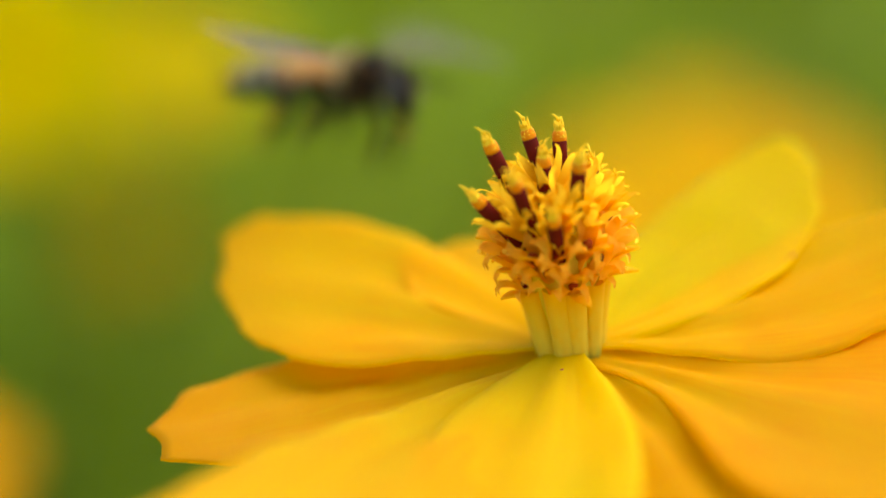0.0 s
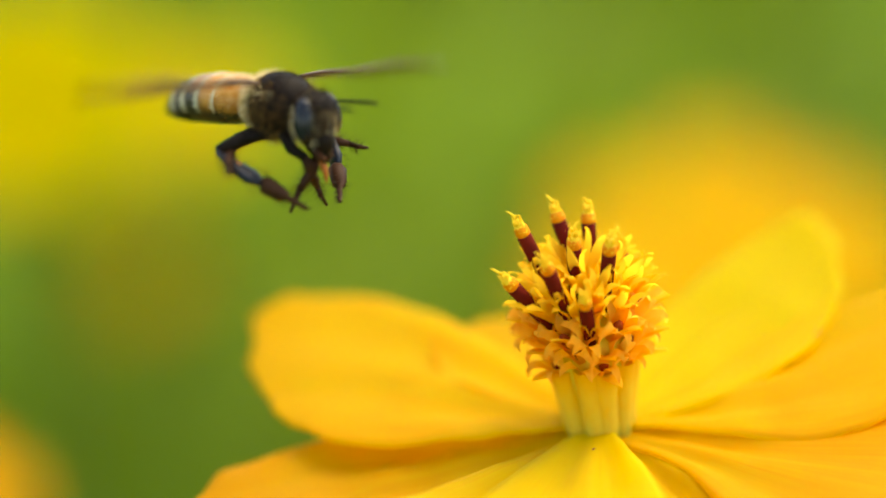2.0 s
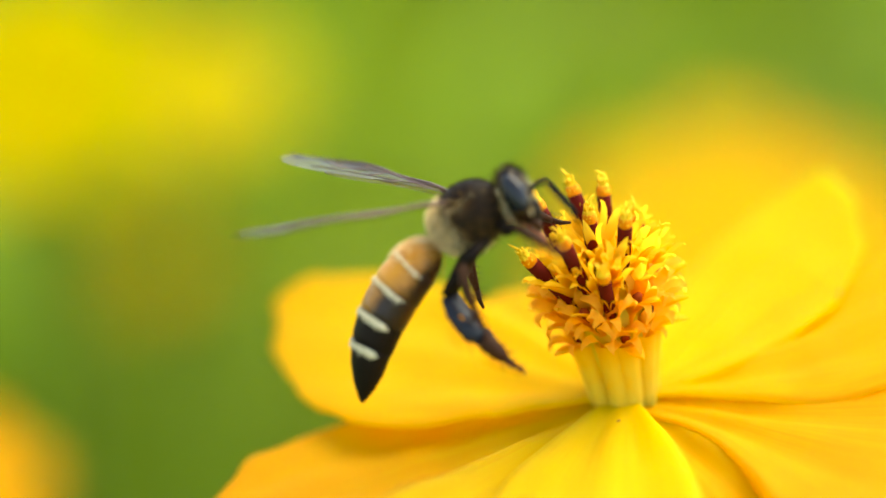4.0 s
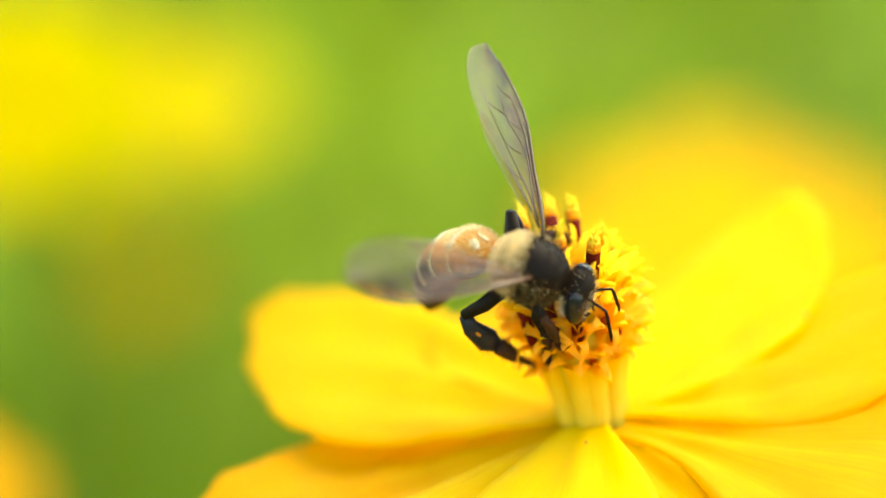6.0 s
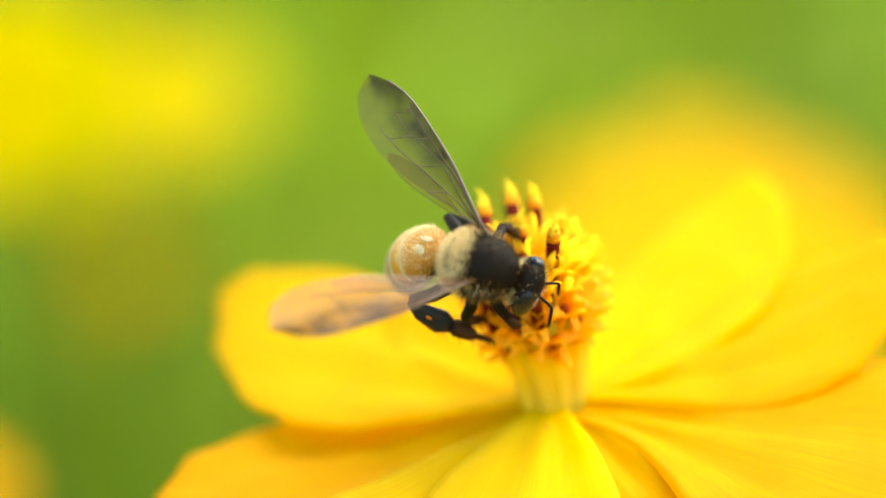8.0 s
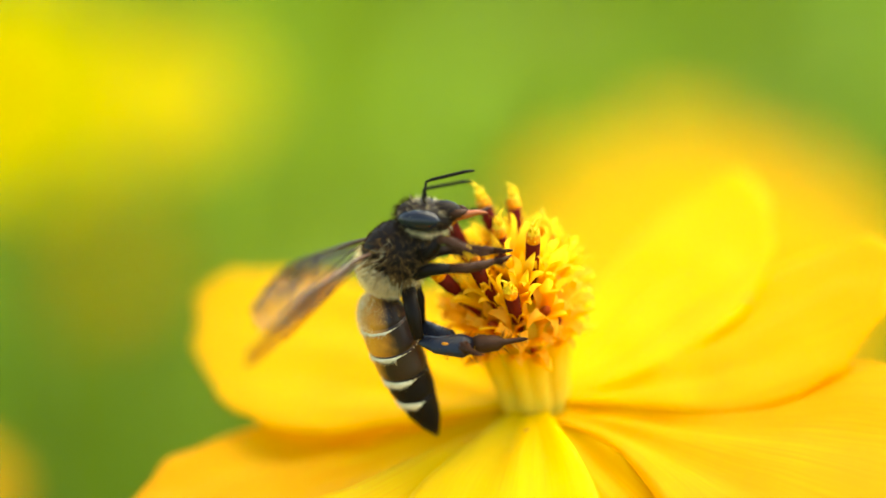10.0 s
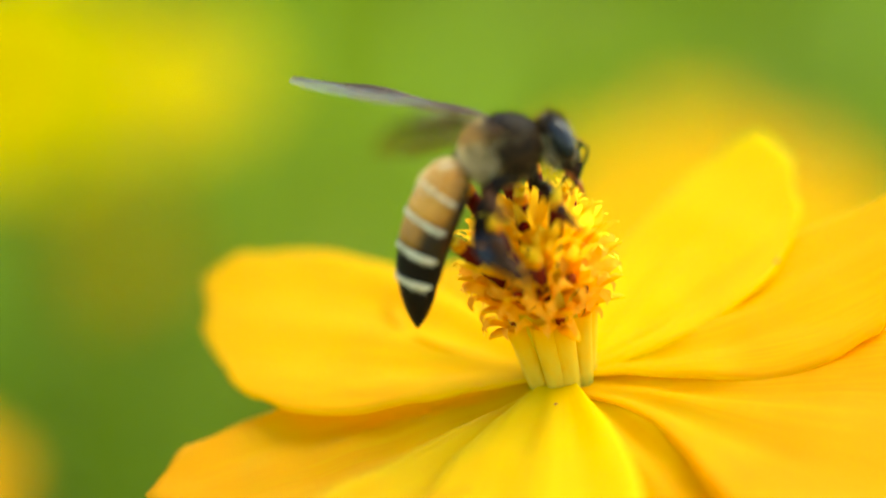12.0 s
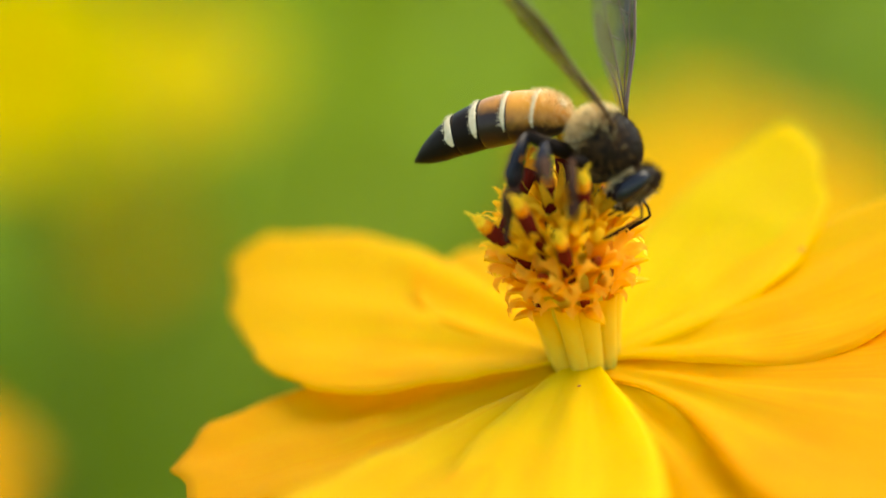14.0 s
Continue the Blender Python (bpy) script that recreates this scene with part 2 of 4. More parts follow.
def tube(bm, pts, radii, sides=8, flat=1.0, closed=True):
    """A tube through pts with a radius at each; flat squashes one axis."""
    rings, last = [], None
    pts = [Vector(p) for p in pts]
    for i, p in enumerate(pts):
        d = (pts[min(i + 1, len(pts) - 1)] - pts[max(i - 1, 0)]).normalized()
        if last is None:
            side = d.orthogonal().normalized()
        else:
            side = (last - d * last.dot(d)).normalized()
        last = side
        up = d.cross(side)
        rings.append([bm.verts.new(p + (side * math.cos(a) + up * math.sin(a) * flat) * radii[i])
                      for a in (2 * math.pi * k / sides for k in range(sides))])
    for r0, r1 in zip(rings, rings[1:]):
        for k in range(sides):
            bm.faces.new((r0[k], r0[(k + 1) % sides], r1[(k + 1) % sides], r1[k]))
    if closed:
        bm.faces.new(rings[0][::-1])
        bm.faces.new(rings[-1])
    return bm


def ball(bm, centre, radii, turn=None, u=20, v=14):
    m = Matrix.Translation(centre) @ (turn or Matrix.Identity(4)) @ Matrix.Diagonal((*radii, 1))
    bmesh.ops.create_uvsphere(bm, u_segments=u, v_segments=v, radius=1.0, matrix=m)
    return bm


def smoothstep(a, b, x):
    x = max(0.0, min(1.0, (x - a) / (b - a)))
    return x * x * (3 - 2 * x)


# ---- ground and far greenery ----


def ground():
    bm = bmesh.new()
    n = 40
    grid = []
    for j in range(n + 1):
        row = []
        for i in range(n + 1):
            x, y = (i / n * 2 - 1), (j / n * 2 - 1)
            x, y = 400 * x * abs(x) ** 2, 400 * y * abs(y) ** 2
            row.append(bm.verts.new((x, y, 0.012 * noise.noise((x * 0.9, y * 0.9, 0)))))
        grid.append(row)
    for j in range(n):
        for i in range(n):
            bm.faces.new((grid[j][i], grid[j][i + 1], grid[j + 1][i + 1], grid[j + 1][i]))
    tagged(new("ground", mesh_of("ground", bm, SOIL)), "green weedy soil of a flower bed", "ground", kind="structure")


def blades(name, label, category, count, area, height, width, material, seed, lean=0.5, top=None):
    """A mass of narrow bent leaves over an area (x0, x1, y0, y1), as one mesh."""
    rnd = random.Random(seed)
    verts, faces = [], []
    mid, half, deep = (area[0] + area[1]) / 2, (area[1] - area[0]) / 2, area[3] - area[2]
    for _ in range(int(count * 1.7)):
        x, y = mid + half * rnd.uniform(-1.7, 1.7), area[2] + deep * rnd.uniform(-0.03, 1.25)
        # the stand thins out unevenly towards its sides and back
        away = math.hypot((x - mid) / half, max(0.0, (y - area[2]) / deep - 0.35)) + 0.45 * noise.noise((x * 2.3, y * 2.3, seed))
        if rnd.random() < smoothstep(0.75, 1.45, away):
            continue
        z = rnd.uniform(0.0, top) if top else 0.0
        h, w, a = rnd.uniform(*height), rnd.uniform(*width), rnd.uniform(0, 6.283)
        tilt = rnd.uniform(0.1, lean)
        dx, dy = math.cos(a) * math.sin(tilt), math.sin(a) * math.sin(tilt)
        sx, sy = -math.sin(a), math.cos(a)
        k = len(verts)
        for u, ww in ((0, 0.35), (0.4, 1.0), (0.75, 0.7), (1.0, 0.05)):
            bend = u * u * 0.5
            px, py, pz = x + dx * h * (u + bend), y + dy * h * (u + bend), z + math.cos(tilt) * h * (u - bend * 0.4)
            verts += [(px - sx * w * ww, py - sy * w * ww, pz), (px + sx * w * ww, py + sy * w * ww, pz)]
        faces += [(k + 2 * i, k + 2 * i + 1, k + 2 * i + 3, k + 2 * i + 2) for i in range(3)]
    me = bpy.data.meshes.new(name)
    me.from_pydata(verts, [], faces)
    me.materials.append(material)
    return tagged(new(name, me), label, category, kind="stuff")


ground()
blades("grass", "fresh green grass covering the ground", "grass", 16000, (-2.6, 2.6, -1.6, 4.4), (0.10, 0.26), (0.004, 0.008), GRASS, 3)
blades("cosmos_foliage", "soft green feathery leaves of more cosmos plants behind", "foliage", 9000, (-0.9, 0.9, 0.55, 1.9), (0.05, 0.12), (0.006, 0.012), LEAF, 5, 1.2, 0.58)
blades("far_foliage", "green foliage far behind the flower bed", "foliage", 7500, (-2.2, 2.2, 1.9, 3.6), (0.10, 0.25), (0.012, 0.025), FAR_LEAF, 8, 1.2, 0.9)

# ---- flowers ----


def petal_mesh(length, width, rise, curl, seed, cup=0.10, twist=0.0, wave=0.0, claw=1.15, skew=0.0):
    """One ray petal along +X: a narrow claw, a broad pleated blade and a toothed rim. Lengths in mm."""
    rnd = random.Random(seed)
    nu, nv = 30, 22
    ph = rnd.uniform(0, 6.28)
    teeth = [rnd.uniform(0.6, 1.2) for _ in range(5)]
    bm = bmesh.new()
    layer = bm.loops.layers.uv.new("UVMap")
    top, uvs = [], {}
    for i in range(nu + 1):
        u = i / nu
        row = []
        for j in range(nv + 1):
            v = j / nv * 2 - 1
            reach = length * (1 - 0.13 * abs(v) ** 2.6) * (1 + skew * v)
            # three to four blunt teeth along the rim
            tooth = 0.035 * length * (abs(math.sin(v * 4.4 + ph)) ** 0.7) * teeth[int((v + 1) * 2.49)]
            r = u * reach - tooth * smoothstep(0.80, 1.0, u)
            half = width / 2 * (0.13 + 0.87 * math.sin(min(u / 0.70, 1.0) * math.pi / 2) ** claw) * (1 - 0.14 * smoothstep(0.74, 1.0, u))
            x, y = r, v * half
            z = r * math.tan(radians(rise)) + curl * (r / length) ** 2
            pleat = 0.22 * math.cos(v * 7.6 + 0.3 * math.sin(u * 5 + ph)) * smoothstep(0.02, 0.25, u) * (1 - 0.75 * smoothstep(0.4, 0.95, u))
            z += pleat + cup * half * v * v * 2.0 * (1 - 0.3 * u) + twist * y * u
            z += wave * math.sin(u * 4.2 + v * 1.7 + ph) * u
            z += 0.10 * noise.noise((x * 0.35, y * 0.35, seed * 3.1)) * 2
            row.append((bm.verts.new((x * MM, y * MM, z * MM)), (u, v * 0.5 + 0.5)))
        top.append(row)
    low = [[(bm.verts.new(p[0].co - Vector((0, 0, 0.16 * MM))), p[1]) for p in row] for row in top]

    def quad(*ps):
        f = bm.faces.new([p[0] for p in ps])
        for lp, p in zip(f.loops, ps):
            lp[layer].uv = p[1]

    for i in range(nu):
        for j in range(nv):
            quad(top[i][j], top[i + 1][j], top[i + 1][j + 1], top[i][j + 1])
            quad(low[i][j], low[i][j + 1], low[i + 1][j + 1], low[i + 1][j])
    for i in range(nu):
        quad(top[i][0], low[i][0], low[i + 1][0], top[i + 1][0])
        quad(top[i][nv], top[i + 1][nv], low[i + 1][nv], low[i][nv])
    for j in range(nv):
        quad(top[nu][j], low[nu][j], low[nu][j + 1], top[nu][j + 1])
        quad(top[0][j], top[0][j + 1], low[0][j + 1], low[0][j])
    return bm


def floret_mesh(seed, long, upright=False):
    """A disc floret along +Z from its mouth downwards: a tube with five curled lobes, in mm."""
    rnd = random.Random(seed)
    bm = bmesh.new()
    tube(bm, [(0, 0, -long * MM), (0, 0, -long * 0.5 * MM), (0, 0, -0.5 * MM), (0, 0, 0)], [0.32 * MM, 0.36 * MM, 0.52 * MM, 0.56 * MM], 8, closed=False)
    for k in range(5):
        a = 2 * math.pi * k / 5 + rnd.uniform(-0.2, 0.2)
        c, s = math.cos(a), math.sin(a)
        span = rnd.uniform(1.0, 1.6)
        prof = [(0.44, -0.3, 0.30), (0.52, 0.30 * span, 0.43), (0.66, 0.75 * span, 0.42), (0.95 * span ** 0.5, 1.05 * span, 0.30), (1.30 * span ** 0.5, 0.98 * span, 0.20), (1.48 * span ** 0.5, 0.72 * span, 0.06)]
        if upright:
            prof = [(0.44, -0.3, 0.30), (0.50, 0.45 * span, 0.42), (0.58, 1.0 * span, 0.40), (0.74, 1.45 * span, 0.30), (0.98, 1.72 * span, 0.17), (1.25, 1.80 * span, 0.03)]
        rows = []
        for r, z, w in prof:
            w *= 0.86
            rows.append([bm.verts.new(((c * r - s * w * q) * MM, (s * r + c * w * q) * MM, (z - 0.12 * (1 - q * q)) * MM)) for q in (-1, 0, 1)])
        for r0, r1 in zip(rows, rows[1:]):
            for q in range(2):
                bm.faces.new((r0[q], r1[q], r1[q + 1], r0[q + 1]))
    return bm


def palea_mesh(long, wide, hook):
    """A pointed yellow scale along +Z whose tip hooks towards +X, in mm."""
    bm = bmesh.new()
    rows = []
    for u, w in ((0, 0.5), (0.3, 0.9), (0.6, 1.0), (0.85, 0.55), (1.0, 0.04)):
        x = hook * u ** 2.2
        rows.append([[bm.verts.new(((x - d * 0.14) * MM, q * w * wide * MM, (u * long - 0.1 * hook * u * u) * MM)) for q in (-1, 0, 1)] for d in (0, 1)])
    for r0, r1 in zip(rows, rows[1:]):
        for q in range(2):
            bm.faces.new((r0[0][q], r1[0][q], r1[0][q + 1], r0[0][q + 1]))
            bm.faces.new((r0[1][q], r0[1][q + 1], r1[1][q + 1], r1[1][q]))
        for q, e in ((0, 0), (2, 1)):
            bm.faces.new((r0[0][q], r0[1][q], r1[1][q], r1[0][q]))
    return bm


def stamen(parent, foot, head, bend, seed):
    """A dark anther tube from foot to head, crowned by a pollen-dusted style with a curled point; mm in the flower's space."""
    rnd = random.Random(seed)
    at = Matrix.Translation(Vector(foot) * MM)
    foot, head = Vector((0, 0, 0)), (Vector(head) - Vector(foot)) * MM
    d = (head - foot).normalized()
    root = foot - d * 2.5 * MM
    bm = bmesh.new()
    r = 0.44 * MM
    tube(bm, [root, foot, foot.lerp(head, 0.5), head.lerp(foot, 0.12), head], [r * 0.8, r, r * 1.05, r * 1.08, r * 0.85], 10)
    st = part("stamen", bm, MAROON, parent, "dark maroon stamen with an orange tip", at)
    bm = bmesh.new()
    side = Vector((math.cos(bend), math.sin(bend), 0.2)).normalized()
    tip = head + d * 1.12 * MM
    tube(bm, [head - d * 0.1 * MM, head + d * 0.15 * MM, head + d * 0.42 * MM, head + d * 0.76 * MM, tip], [r * 0.85, r * 0.96, r * 0.84, r * 0.48, r * 0.12], 9)
    for way, far in ((side, 0.75), (-side, 0.42)):
        tube(bm, [tip - d * 0.15 * MM, tip + way * 0.10 * MM + d * 0.18 * far * MM, tip + way * 0.35 * far * MM + d * 0.4 * far * MM, tip + way * 0.65 * far * MM + d * 0.45 * far * MM],
             [r * 0.24, r * 0.2, r * 0.14, r * 0.03], 6)
    collar = bmesh.new()
    tube(collar, [head - d * 0.20 * MM, head - d * 0.05 * MM, head + d * 0.20 * MM, head + d * 0.34 * MM, head + d * 0.46 * MM], [r * 1.0, r * 1.06, r * 1.03, r * 0.96, r * 0.80], 10)
    part("collar", collar, COLLAR, st, "orange-red collar")
    # a ragged tuft round the point
    for k in range(9):
        off = d.orthogonal().normalized()
        off.rotate(Matrix.Rotation(k * 0.7 + rnd.uniform(-0.25, 0.25), 3, d))
        low = head + d * rnd.uniform(0.30, 0.75) * MM + off * r * 0.50
        tube(bm, [low, low + d * 0.28 * MM + off * 0.05 * MM, low + d * rnd.uniform(0.40, 0.62) * MM + off * rnd.uniform(0.05, 0.16) * MM], [r * 0.26, r * 0.16, r * 0.02], 5)
    for _ in range(40):
        a, h = rnd.uniform(0, 6.28), rnd.uniform(0.05, 0.8)
        off = d.orthogonal().normalized()
        off.rotate(Matrix.Rotation(a, 3, d))
        p = head + d * h * 1.05 * MM + off * r * (1.05 - 0.5 * h)
        bmesh.ops.create_icosphere(bm, subdivisions=1, radius=0.05 * MM * rnd.uniform(0.6, 1.4), matrix=Matrix.Translation(p))
    part("pollen_tip", bm, POLLEN, st, "orange-yellow pollen tip with a curled point")
    return st


def main_flower():
    root = tagged(new("cosmos_flower"), "wide open orange-yellow cosmos flower with a tall disc of florets", "flower")
    # azimuth, length, width, rise, curl, base height, cup, twist, taper of the claw, slant of the rim (degrees and mm)
    petals = [
        (112, 15.5, 12.0, 4, 0.6, 0.35, 0.10, 0.00, 1.15, 0.0),
        (37.5, 23.2, 12.2, 4.6, 1.85, 0.30, 0.03, 0.02, 0.75, 0.18),
        (4.6, 24.3, 12.2, -0.6, 2.9, 0.70, -0.06, 0.22, 1.4, 0.12),
        (350, 25.0, 12.0, -8.0, -0.4, 0.05, 0.02, 0.08, 1.15, 0.0),
        (323.9, 31.5, 21.7, -2.5, -0.9, 0.15, 0.03, 0.06, 3.0, 0.05),
        (284.5, 27.3, 9.0, -4.0, -0.85, 0.10, 0.03, 0.02, 0.9, 0.0),
        (256.6, 26.8, 12.9, 5.4, -2.7, 0.85, 0.03, -0.06, 1.15, 0.12),
        (237.0, 32.0, 14.5, 3.0, 3.2, 0.35, 0.03, -0.30, 1.15, -0.27),
        (186.3, 26.1, 12.6, -0.6, -0.25, 0.20, 0.03, 0.0, 0.75, -0.02),
        (148.4, 25.8, 15.8, 8.7, -1.6, 0.60, 0.03, -0.13, 1.15, -0.18),
    ]
    for k, (az, ln, wd, rise, curl, z, cup, tw, claw, skew) in enumerate(petals):
        # two petals take the sunlit colour, four the shaded one
        lit, shaded = az in (256.6, 37.5), az in (323.9, 284.5, 350, 186.3)
        part("petal", petal_mesh(ln, wd, rise, curl, 11 + k, cup, tw, 0.12, claw, skew), PETAL_LIT if lit else PETAL_SHADED if shaded else PETAL, root, "sunlit golden yellow petal" if lit else "deep orange petal in a shade tone" if shaded else "",
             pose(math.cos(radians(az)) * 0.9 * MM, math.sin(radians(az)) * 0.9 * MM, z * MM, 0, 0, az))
    # small red-brown specks lying on two petals: place (mm) and size
    for x, y, size in ((-0.9, -4.6, 0.08), (15.2, 4.6, 0.12)):
        best = -9.0
        for ob in root.children:
            for v in ob.data.vertices:
                p = ob.matrix_basis @ v.co / MM
                if (p.x - x) ** 2 + (p.y - y) ** 2 < 0.3:
                    best = max(best, p.z)
        bm = bmesh.new()
        ball(bm, (0, 0, 0), (size * 1.6 * MM, size * MM, size * 0.6 * MM), pose(0, 0, 0, 0, 0, 25), 8, 6)
        part("speck", bm, TONGUE, root, "brown speck of dirt", pose(x * MM, y * MM, (best + size * 0.4) * MM))
    # receptacle under the disc and green cup below the petals
    bm = bmesh.new()
    tube(bm, [(0, 0, -2.5 * MM), (0, 0, -0.5 * MM), (0, 0, 2 * MM), (0, 0, 5 * MM), (0, 0, 8 * MM), (0, 0, 9.3 * MM)],
         [1.3 * MM, 1.4 * MM, 1.8 * MM, 2.5 * MM, 2.7 * MM, 1.2 * MM], 20)
    part("receptacle", bm, FLORET_TUBE, root, "pale yellow core of the disc")
    bm = bmesh.new()
    tube(bm, [(0, 0, -6 * MM), (0, 0, -5 * MM), (0, 0, -3 * MM), (0, 0, -1.2 * MM), (0, 0, -0.75 * MM)],
         [1.0 * MM, 2.2 * MM, 2.9 * MM, 2.6 * MM, 2.0 * MM], 20)
    part("calyx", bm, CALYX, root, "green cup below the petals")
    sep = mesh_of("sepal", palea_mesh(8.0, 1.3, 3.0), CALYX)
    for k in range(8):
        a = 45 * k + 10
        part("sepal", sep, None, root, "", Matrix.Rotation(radians(a), 4, "Z") @ pose(2.4 * MM, 0, -4.0 * MM, 0, 80, 0))
    # florets: rings from the foot of the disc to its crown: count, foot radius, foot z, mouth radius, mouth z, length
    rnd = random.Random(21)
    shapes = [mesh_of("floret", floret_mesh(s, 2.6), FLORET_LOW_SHADED) for s in range(5)]
    tubes = mesh_of("floret_tube", tube(bmesh.new(), [(0, 0, 0), (0, 0, 0.2), (0, 0, 0.5), (0, 0, 0.8), (0, 0, 1)], [0.66 * MM, 0.72 * MM, 0.74 * MM, 0.80 * MM, 0.86 * MM], 12, closed=False), NECK)
    upright = [mesh_of("floret", floret_mesh(s + 9, 2.6, True), FLORET) for s in range(5)]
    rings = [(10, 1.42, -0.2, 2.3, 5.5), (11, 1.6, 2.4, 2.7, 6.8), (12, 1.6, 4.0, 3.05, 8.2), (11, 1.4, 5.5, 2.85, 9.5), (9, 1.0, 7.0, 2.2, 10.5), (5, 0.4, 8.5, 1.0, 11.2)]
    scale = mesh_of("palea", palea_mesh(2.6, 0.50, 0.8), FLORET)
    for ri, (n, fr, fz, mr, mz) in enumerate(rings):
        for k in range(n):
            a = 2 * math.pi * (k + 0.5 * (ri % 2)) / n + rnd.uniform(-0.12, 0.12)
            c, s = math.cos(a), math.sin(a)
            jr, jz = mr + rnd.uniform(-0.25, 0.25), mz + rnd.uniform(-0.35, 0.35)
            foot, mouth = Vector((c * fr, s * fr, fz)) * MM, Vector((c * jr, s * jr, jz)) * MM
            out = mouth + (mouth - foot).normalized() * MM + Vector((c, s, 0)) * 0.5 * MM
            if ri == 0:
                q = along(foot, mouth)
                part("floret_tube", tubes, None, root, "", q @ Matrix.Diagonal((1, 1, (mouth - foot).length, 1)))
            part("floret", rnd.choice(shapes if ri < 3 else upright), None, root, "", along(mouth, out) @ Matrix.Rotation(rnd.uniform(0, 6.28), 4, "Z") @ Matrix.Scale(0.95 if ri > 2 else 1.05, 4))
            if ri < 5 and k % 2 == 0:
                part("palea", scale, None, root, "", pose(c * (jr - 0.2) * MM, s * (jr - 0.2) * MM, (jz - 0.6) * MM, 0, 62 - 9 * ri + rnd.uniform(-8, 8), math.degrees(a) + rnd.uniform(-9, 9)))
            if ri in (0, 1, 2) and (k + ri) % 2 == 0:
                bm = bmesh.new()
                d = (out - mouth).normalized()
                tube(bm, [mouth - d * MM, mouth + d * 0.3 * MM, mouth + d * 0.75 * MM], [0.30 * MM, 0.34 * MM, 0.22 * MM], 8)
                part("anther", bm, RED_ANTHER if k % 3 else MAROON, root, "dark red anther inside a floret")
    # tall stamens: foot, head (mm) and the way their points curl
    tall = [((-3.2, -1.6, 9.9), (-4.4, -2.0, 11.9), 2.6), ((-2.45, 0, 11.9), (-3.2, 0, 14.4), 2.8), ((-0.45, 1.6, 12.3), (-0.8, 2, 14.1), 2.4),
            ((0.9, 1.6, 11.8), (1.06, 2.0, 13.7), 3.3), ((-0.36, -0.4, 11.7), (-0.23, -0.5, 13.2), 0.5), ((2.65, 1.2, 10.0), (2.72, 1.5, 11.5), 1.7),
            ((1.38, -2.0, 11.3), (1.73, -2.5, 13.4), 0.2), ((-1.65, -2.72, 10.9), (-2.18, -3.4, 13.2), 3.6), ((-0.19, -3.52, 9.4), (-0.27, -4.4, 11.0), 3.0)]
    tops = [stamen(root, a, b, w, 40 + k) for k, (a, b, w) in enumerate(tall)]
    for k, (a, b, w) in enumerate(tall):
        a, b = Vector(a) * MM, Vector(b) * MM
        mouth = b - (b - a).normalized() * 3.0 * MM
        part("floret", upright[k % 5], None, root, "", along(mouth, b) @ Matrix.Rotation(k * 1.3, 4, "Z") @ Matrix.Scale(0.72, 4))
    # stem down to the ground
    bm = bmesh.new()
    pts = [(0.0, 0.0, -0.0055), (0.001, 0.004, -0.04), (0.002, 0.03, -0.16), (0.01, 0.06, -0.36), (0.0, 0.07, -0.72)]
    tube(bm, pts, [0.0011, 0.0011, 0.0014, 0.0018, 0.0024], 10)
    part("stem", bm, STEM, root, "slender green stem")
    return root, tops


def far_flower(label, at, face, size, material, seed, stem_foot):
    """A flower behind the main one: petals, disc and stem. face: degrees of pitch and turn."""
    root = tagged(new("cosmos_flower"), label, "flower", "cosmos flowers behind")
    tilt = pose(0, 0, 0, face[0], 0, face[1])
    rnd = random.Random(seed)
    blade = mesh_of("petal", petal_mesh(25 * size, 15 * size, 8, -1.0, seed, 0.08, 0.0, 0.3), material)
    for k in range(8):
        part("petal", blade, None, root, "", tilt @ pose(0, 0, 0.2 * MM * (k % 2), 0, rnd.uniform(-6, 6), 45 * k + rnd.uniform(-6, 6)))
    bm = bmesh.new()
    ball(bm, (0, 0, 3 * MM), (4 * MM, 4 * MM, 4 * MM), None, 14, 8)
    part("disc", bm, FLORET, root, "yellow-orange disc", tilt)
    bm = bmesh.new()
    foot = Vector(stem_foot) - Vector(at)
    mid = foot * 0.35 + Vector((0, 0.01, 0.02))
    tube(bm, [(tilt @ Vector((0, 0, -0.0005))), (tilt @ Vector((0, 0, -0.012))), mid, foot], [0.0012, 0.0012, 0.0015, 0.0022], 8)
    part("stem", bm, STEM, root, "slender green stem")
    root.matrix_basis = Matrix.Translation(at)
    return root


for k, (at, tilt, size) in enumerate((((-0.1045, 0.357, 0.652), (48, -10), 1.3), ((-0.083, 0.494, 0.626), (34, 6), 1.1))):
    far_flower("bright yellow cosmos flower standing behind the orange one", at, tilt, size, PETAL_YELLOW, 80 + k, (at[0], at[1] + 0.03, 0.0))
far_flower("orange cosmos flower close behind the main flower", (0.049, 0.315, 0.622), (36, 8), 1.72, PETAL, 72, (0.055, 0.33, 0.0))
far_flower("orange cosmos flower beside the bed's edge", (-0.0865, 0.1453, 0.6350), (20, 20), 0.95, PETAL_SHADED, 73, (-0.07, 0.18, 0.0))
far_flower("small faded orange cosmos flower far behind", (-0.148, 0.827, 0.490), (42, 0), 0.9, PETAL, 74, (-0.14, 0.85, 0.0))

flower, stamens = main_flower()

# ---- the bee ----


